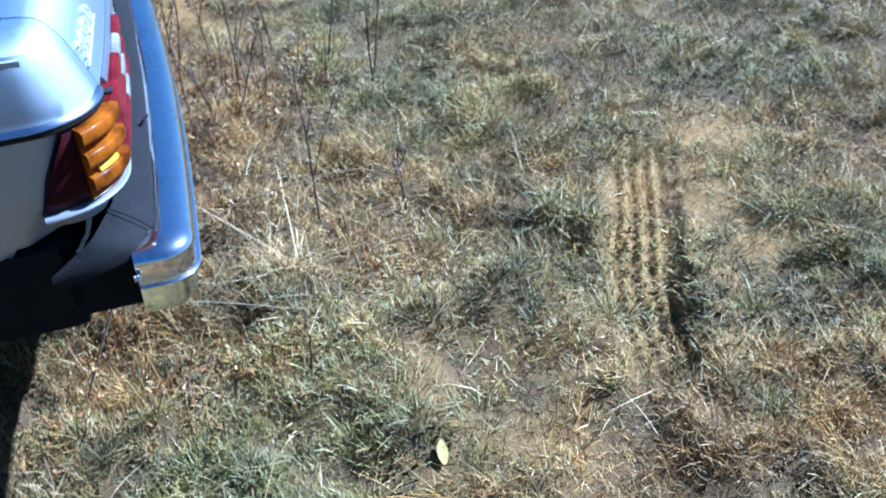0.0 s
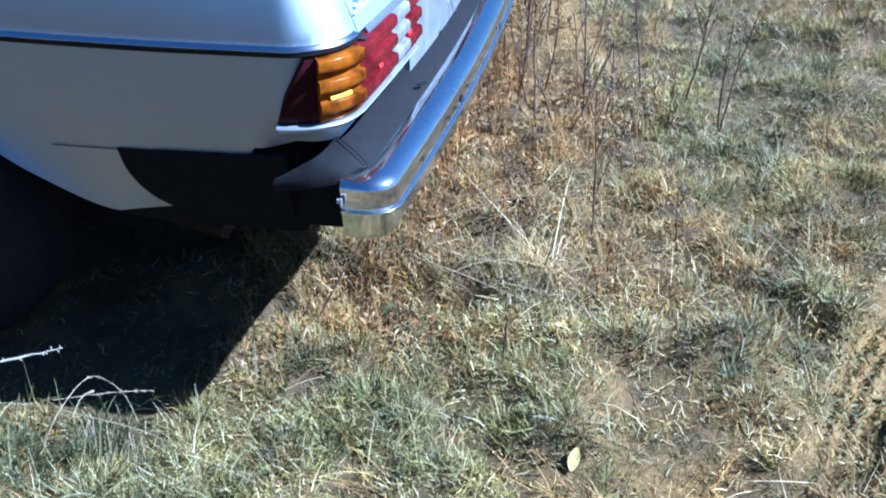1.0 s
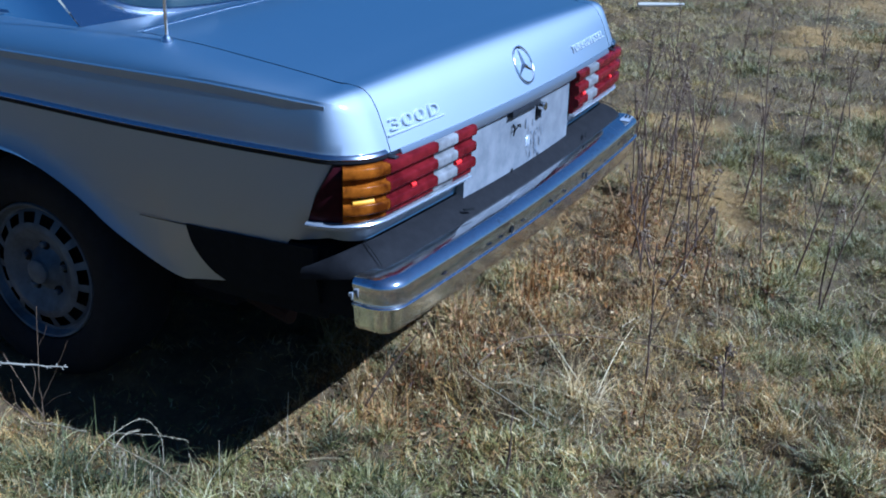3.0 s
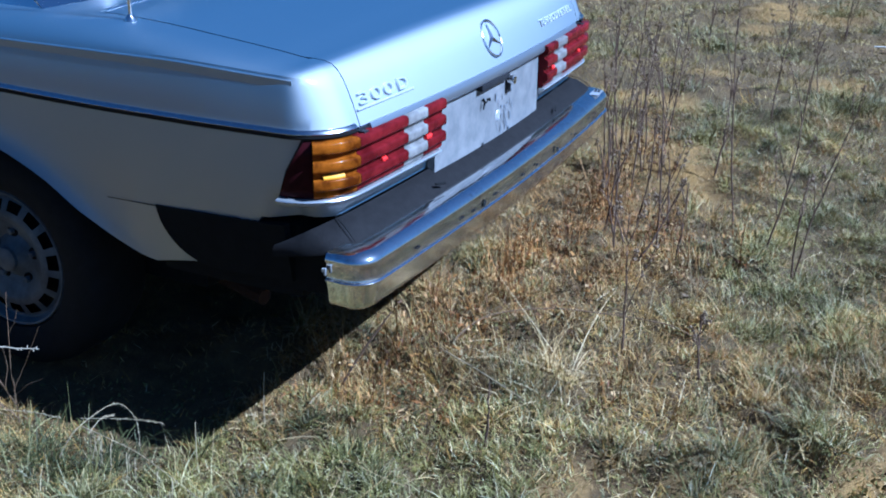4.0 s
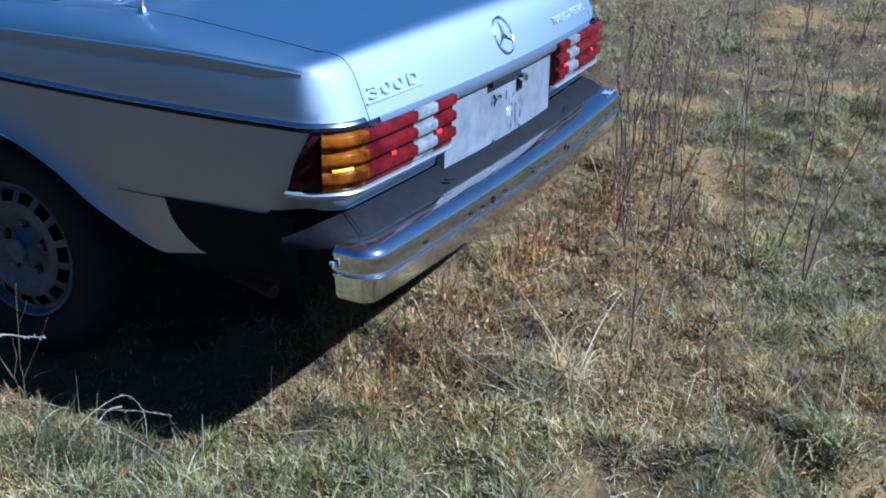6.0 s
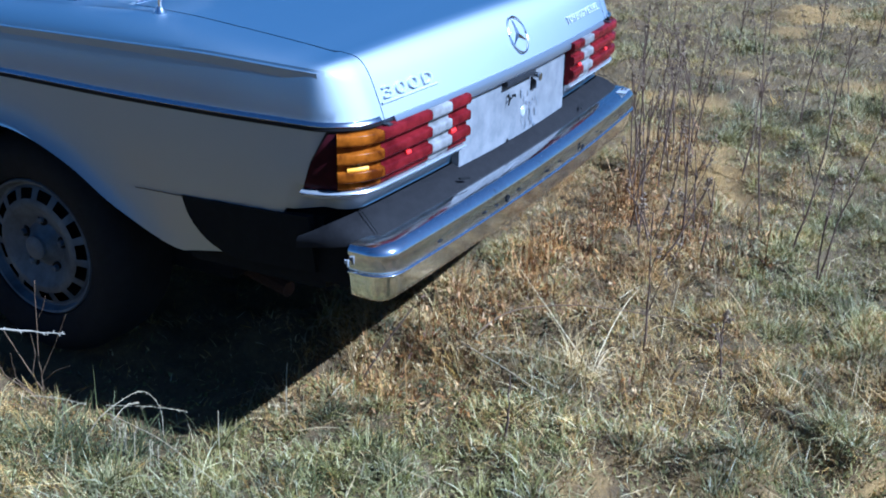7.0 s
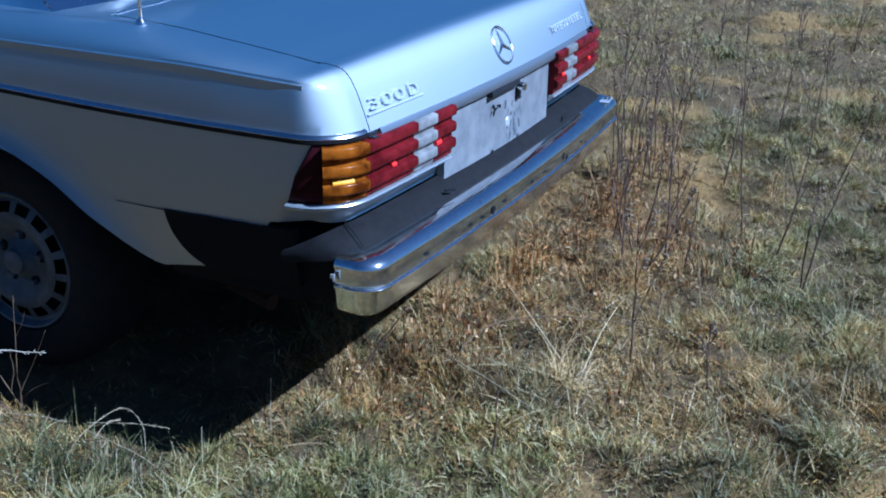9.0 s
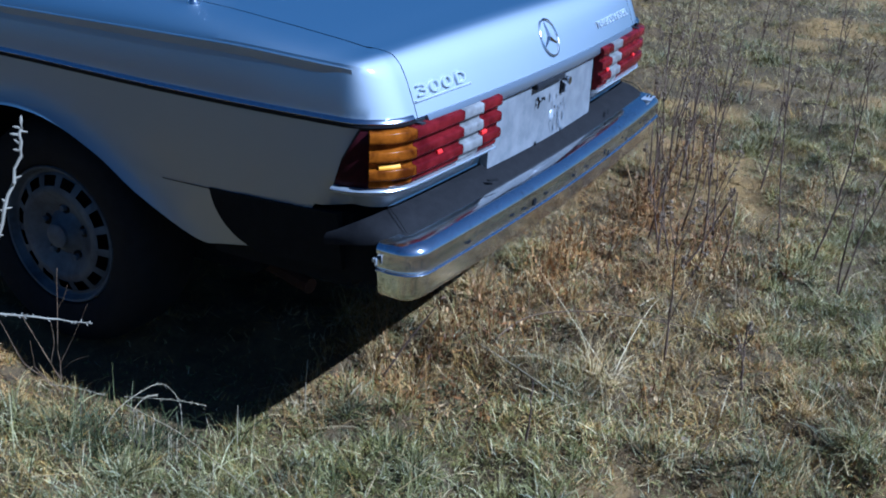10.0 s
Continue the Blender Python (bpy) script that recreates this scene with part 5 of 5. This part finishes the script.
def single(name, geo, mat, label, category, group=""):
    ob = new(name, mesh_of(name, *geo))
    ob.data.materials.append(mat)
    return tagged(ob, label, category, group)


def bent_stem(points, r0, r1, mat, name, label, category="stem", group="", spikelets=0):
    pts = [Vector(p) for p in points]
    path = []
    for i in range(len(pts) - 1):          # Catmull-Rom between the given points
        p0, p1, p2, p3 = pts[max(0, i - 1)], pts[i], pts[i + 1], pts[min(len(pts) - 1, i + 2)]
        for k in range(6):
            t = k / 6
            path.append(0.5 * ((2 * p1) + (p2 - p0) * t + (2 * p0 - 5 * p1 + 4 * p2 - p3) * t * t + (3 * p1 - p0 - 3 * p2 + p3) * t ** 3))
    path.append(pts[-1])
    n = len(path)
    geo = [tube(path, [lerp(r0, r1, k / (n - 1)) for k in range(n)], 6)]
    for _ in range(spikelets):             # small dry husks along the outer part
        i = random.randrange(n // 3, n - 1)
        c = path[i].lerp(path[i + 1], random.random())
        d = ((path[i + 1] - path[i]).normalized() + Vector([random.uniform(-0.7, 0.7) for _ in range(3)])).normalized()
        e = d.orthogonal().normalized()
        g, w, ln = d.cross(e), random.uniform(0.0007, 0.0013), random.uniform(0.004, 0.009)
        geo.append(([tuple(c), tuple(c + d * ln * 0.4 + e * w), tuple(c + d * ln * 0.4 + g * w), tuple(c + d * ln * 0.4 - e * w), tuple(c + d * ln * 0.4 - g * w), tuple(c + d * ln)],
                    [(0, 2, 1), (0, 3, 2), (0, 4, 3), (0, 1, 4), (5, 1, 2), (5, 2, 3), (5, 3, 4), (5, 4, 1)]))
    return single(name, join(*geo), mat, label, category, group)


# a long dark stem arching over the dry bunch grass, and a leaning one by the bumper
bent_stem([(-0.27, -1.02, 0.02), (-0.242, -1.039, 0.08), (-0.117, -1.084, 0.11), (-0.015, -1.197, 0.115), (0.053, -1.325, 0.105), (0.122, -1.551, 0.08), (0.13, -1.66, 0.02)], 0.0023, 0.0014, BROWN_TWIG, "arching_stem", "thin dark dead stem arching over the grass")
bent_stem([(-0.478, -0.821, 0.0), (-0.45, -0.87, 0.10), (-0.407, -0.936, 0.214)], 0.0032, 0.0018, STEM, "leaning_stem", "short dark dead stem leaning by the bumper")
bent_stem([(-0.251, -0.992, 0.055), (-0.33, -1.15, 0.06), (-0.407, -1.316, 0.05)], 0.0022, 0.0014, PALE_STEM, "straw_stalk", "pale straw stalk lying on the grass")
bent_stem([(-0.73, -0.748, 0.0), (-0.728, -0.75, 0.08), (-0.726, -0.754, 0.146)], 0.0016, 0.0011, PALE_STEM, "grass_stalk", "thin upright dry grass stalk")
bent_stem([(-0.933, -0.695, 0.0), (-0.93, -0.698, 0.10)], 0.0016, 0.001, PALE_STEM, "grass_stalk", "thin upright dry grass stalk")


def bunch_grass(x, y, count, length, spread, lean, mat, label, seed, width=(0.0011, 0.0022), radial=0.6):
    """One bunch: uneven arching blades from one crown, some fallen across it."""
    global RNG
    RNG = np.random.default_rng(seed)
    a = RNG.uniform(0, 2 * np.pi, count)
    r = np.abs(RNG.normal(0, spread, count))
    way = np.where(RNG.random(count) < radial, a, RNG.uniform(0, 2 * np.pi, count)) + RNG.normal(0, 0.6, count)
    size = RNG.uniform(*length, count) * RNG.uniform(0.45, 1.0, count)
    v, f = blades(x + r * np.cos(a), y + r * np.sin(a), size, RNG.uniform(*width, count), RNG.uniform(*lean, count), way, RNG.uniform(-0.3, 2.0, count), 0.0, 5)
    return fast_mesh("grass_tuft", v, f, mat, label, "grass tuft", "stuff")


bunch_grass(-0.179, -1.323, 190, (0.08, 0.26), 0.075, (0.2, 1.35), PALE, "dry pale bunch of arching grass in the field", 3, (0.0011, 0.0022), 0.4)
bunch_grass(-0.16, -1.34, 28, (0.24, 0.42), 0.05, (0.75, 1.3), PALE, "long bleached straws arching out of the bunch", 4, (0.0016, 0.0028), 0.8)
for k, (tx, ty, n, hi) in enumerate(((-1.10, -0.40, 500, 0.17), (-1.20, -0.58, 500, 0.16), (-1.05, -0.74, 380, 0.12), (-1.02, -0.52, 340, 0.14), (-1.18, -0.24, 400, 0.15), (-1.22, -0.80, 320, 0.12))):
    bunch_grass(tx, ty, n, (0.03, hi), 0.10, (0.1, 1.3), PALE_GREEN if k % 3 else DEEP_GREEN, "olive-green grass tuft beside the car's shadow", 40 + k, (0.0014, 0.0032), radial=0.25)
for k, (tx, ty, n, hi) in enumerate(((0.62, -1.93, 220, 0.17), (0.95, -1.62, 220, 0.17), (0.70, -1.72, 160, 0.14), (1.5, -1.8, 200, 0.18), (0.30, -2.0, 160, 0.13), (1.25, -2.1, 200, 0.16))):
    bunch_grass(tx, ty, n, (0.04, hi), 0.06, (0.1, 1.2), PALE_GREEN, "pale grey-green grass tuft in the field", 60 + k, radial=0.4)
for k, (tx, ty, n, hi) in enumerate(((-0.40, -1.84, 200, 0.15), (-0.22, -1.98, 220, 0.15), (0.02, -1.86, 220, 0.14), (-0.62, -1.98, 160, 0.11), (0.30, -1.72, 220, 0.15), (0.50, -2.15, 240, 0.16))):
    bunch_grass(tx, ty, n, (0.04, hi), 0.055, (0.1, 1.3), PALE_GREEN, "pale grey-green grass tuft in the field", 90 + k, (0.0012, 0.0026), radial=0.45)
for k, (tx, ty, n, r, hi) in enumerate(((4.40, -0.74, 900, 0.14, 0.13), (3.20, -1.68, 1100, 0.17, 0.15), (2.30, -1.11, 360, 0.08, 0.11), (6.1, -1.25, 700, 0.16, 0.13), (3.9, -2.2, 700, 0.14, 0.12), (5.2, -1.9, 600, 0.14, 0.12))):
    bunch_grass(tx, ty, n, (0.04, hi), r, (0.1, 1.0), SAGE, "low dark sage clump out in the field", 120 + k, (0.002, 0.004), radial=0.5)
for k, (tx, ty, n) in enumerate(((-0.60, -0.95, 200), (-0.76, -1.04, 240), (-0.86, -1.14, 240), (-0.68, -0.86, 180), (-0.52, -0.88, 140), (-0.95, -0.98, 240))):
    bunch_grass(tx, ty, n, (0.02, 0.085), 0.06, (0.1, 1.2), DEEP_GREEN if k % 2 else GREEN, "low olive-green grass tuft at the edge of the car's shadow", 150 + k, (0.0014, 0.0030), radial=0.3)
bunch_grass(-0.42, -2.55, 220, (0.06, 0.22), 0.05, (0.3, 1.3), PALE_GREEN, "pale grey-green grass tuft by the tyre print", 12)
bunch_grass(-1.05, -2.13, 260, (0.03, 0.09), 0.04, (0.2, 1.0), GREEN, "low olive grass tuft by the tyre print", 13)
bunch_grass(-0.16, -2.5, 220, (0.03, 0.09), 0.03, (0.2, 1.0), GREEN, "low olive grass tuft by the tyre print", 14)

# bleached stems arching over the tuft by the shadow
for pts in ([(-1.10, -0.43, 0.02), (-1.059, -0.447, 0.075), (-0.957, -0.448, 0.085), (-0.927, -0.474, 0.085), (-0.963, -0.549, 0.08), (-1.028, -0.613, 0.06)],
            [(-1.044, -0.476, 0.07), (-1.0, -0.475, 0.085), (-0.968, -0.484, 0.08)],
            [(-1.041, -0.455, 0.08), (-1.06, -0.56, 0.085), (-1.078, -0.671, 0.08), (-1.148, -0.91, 0.06)],
            [(-1.068, -0.234, 0.08), (-1.05, -0.31, 0.085), (-1.036, -0.381, 0.08)],
            [(-0.99, -0.40, 0.06), (-0.96, -0.52, 0.075), (-0.93, -0.60, 0.07)]):
    bent_stem(pts, 0.0010, 0.0006, PALE_STEM, "bleached_straw", "bleached arching grass stem by the car's shadow", "stem", "bleached grass stems", 40)

# strands that droop from the long stem
for _ in range(13):
    c = Vector((-1.041, -0.455, 0.082)).lerp(Vector((-1.130, -0.85, 0.070)), random.uniform(0.05, 0.85))
    e = Vector((random.uniform(-0.03, -0.005), random.uniform(-0.02, 0.02), 0))
    bent_stem([c, c + e * 0.5 + Vector((0, 0, -0.012)), c + e + Vector((0, 0, -random.uniform(0.045, 0.068)))], 0.0009, 0.0005, PALE_STEM, "bleached_straw", "bleached strand drooping from a grass stem", "stem", "bleached grass stems", 6)


def knobbly_twig(points, r, nubs=0, fine=5):
    """A crooked tapering twig with small buds and side spurs."""
    pts = [Vector(p) for p in points]
    path = []
    for p, q in zip(pts, pts[1:]):
        path += [p.lerp(q, k / fine) + Vector([random.uniform(-1, 1) for _ in range(3)]) * r * 0.7 for k in range(fine)]
    path.append(pts[-1])
    n = len(path)
    geo = [tube(path, [r * lerp(1, 0.5, k / (n - 1)) * random.uniform(0.75, 1.3) for k in range(n)], 7)]
    for _ in range(nubs):
        i = random.randrange(n // 6, n - 1)
        c = path[i].lerp(path[i + 1], random.random())
        d = (path[i + 1] - path[i]).normalized()
        side = (d.orthogonal() if random.random() < 0.5 else d.cross(d.orthogonal())) * random.choice((-1, 1))
        tip = c + (side * random.uniform(0.7, 1.2) + d * random.uniform(0.2, 0.9)).normalized() * random.uniform(1.6, 3.6) * r
        geo.append(tube([c, c.lerp(tip, 0.6), tip], [r * 0.45, r * 0.55, r * 0.25], 5))
    return join(*geo)


def twiggy(name, place, label, category, twigs):
    thing = new(name)
    thing.location = place
    bpy.context.view_layer.update()
    tagged(thing, label, category)
    for pts, r, nubs, mat in twigs:
        ob = new("twig", mesh_of("twig", *knobbly_twig(pts, r, nubs)))
        ob.data.materials.append(mat)
        ob.parent = thing
    return thing


# bare shrub at the edge of the path
twiggy("bare_shrub", (-1.60, -0.70, 0), "small bare shrub of pale lichen-grey twigs", "shrub",
       [([(-0.15, 0, 0), (-0.10, 0, 0.3), (-0.02, -0.01, 0.6), (0.052, -0.02, 0.757), (0.10, -0.02, 0.86), (0.11, -0.02, 0.915)], 0.0040, 46, TWIG),
        ([(-0.02, 0, 0.62), (0.10, -0.02, 0.565), (0.216, -0.03, 0.508)], 0.0022, 22, TWIG)])

# branching dead weed by the wheel's shadow
twiggy("dead_weed", (-1.0, -0.20, 0), "branching brown dead weed beside the car's shadow", "weed",
       [([(0, 0, 0.0), (0.004, 0.003, 0.09), (-0.004, -0.003, 0.15), (0, -0.022, 0.36)], 0.0015, 10, BROWN_TWIG), ([(0, 0.002, 0.09), (0.005, -0.044, 0.172), (0, -0.113, 0.29)], 0.0012, 8, BROWN_TWIG),
        ([(0, 0, 0.05), (-0.004, 0.05, 0.12), (0, 0.116, 0.197)], 0.0013, 8, BROWN_TWIG), ([(0, 0.03, 0.09), (0.01, 0.022, 0.15), (0, 0.018, 0.208)], 0.0010, 5, BROWN_TWIG), ([(0, -0.005, 0.08), (0, -0.05, 0.12), (0, -0.103, 0.149)], 0.0010, 5, BROWN_TWIG),
        ([(0, -0.01, 0.25), (0.004, -0.03, 0.28), (0.006, -0.045, 0.32)], 0.0008, 4, BROWN_TWIG), ([(0, 0.01, 0.02), (-0.05, 0.07, 0.10), (-0.07, 0.13, 0.24)], 0.0013, 8, BROWN_TWIG), ([(0, 0.0, 0.01), (-0.06, 0.02, 0.11), (-0.09, -0.01, 0.20)], 0.0011, 6, BROWN_TWIG),
        ([(-0.02, 0.02, 0.0), (-0.10, 0.06, 0.06), (-0.16, 0.15, 0.14)], 0.0011, 6, BROWN_TWIG)])


def fallen_leaf(x, y, size, turn, tilt, mat, label, pitch=-25):
    rows = []
    for v in np.linspace(0, 1, 7):
        w = size * 0.24 * math.sin(math.pi * (0.04 + 0.92 * v)) ** 0.8
        rows.append([(u * w, (v - 0.5) * size, 0.25 * abs(u) * w + 0.10 * size * (v - 0.5) ** 2 * 4) for u in (-1, -0.5, 0, 0.5, 1)])
    ob = single("fallen_leaf", solid(rows, (0, 0, -0.0008)), mat, label, "leaf", "fallen leaves")
    ob.matrix_world = pose(x, y, ground_at(x, y) + 0.016) @ pose(0, 0, 0, tilt, pitch, 0) @ pose(0, 0, 0, 0, 0, turn)
    return ob


fallen_leaf(-0.915, -1.487, 0.052, 80, 20, YELLOW_LEAF, "curled yellowed leaf lying on the grass", -30)
for lx, ly, sz, tn, tl in ((-0.40, -1.62, 0.026, 20, 50), (0.1, -1.9, 0.03, 140, 20), (-0.66, -1.78, 0.026, 10, 60), (0.5, -1.5, 0.026, 170, 5)):
    fallen_leaf(lx, ly, sz, tn, tl, SEED, "small brown curled leaf lying on the grass")

# bleached boards and sticks out in the field
for x0, y0, x1, y1, r in ((6.15, 0.62, 6.40, 0.30, 0.017), (7.6, 0.15, 7.75, -0.35, 0.005), (4.75, -1.62, 4.85, -1.95, 0.006), (9.0, 1.05, 9.1, 0.75, 0.006)):
    single("bleached_stick", tube([(lerp(x0, x1, t), lerp(y0, y1, t), ground_at(x0, y0) + r + 0.03) for t in np.linspace(0, 1, 5)], [r, r * 1.1, r, r * 0.9, r * 0.8], 8), BLEACHED, "bleached stick lying in the field grass", "stick", "bleached sticks")
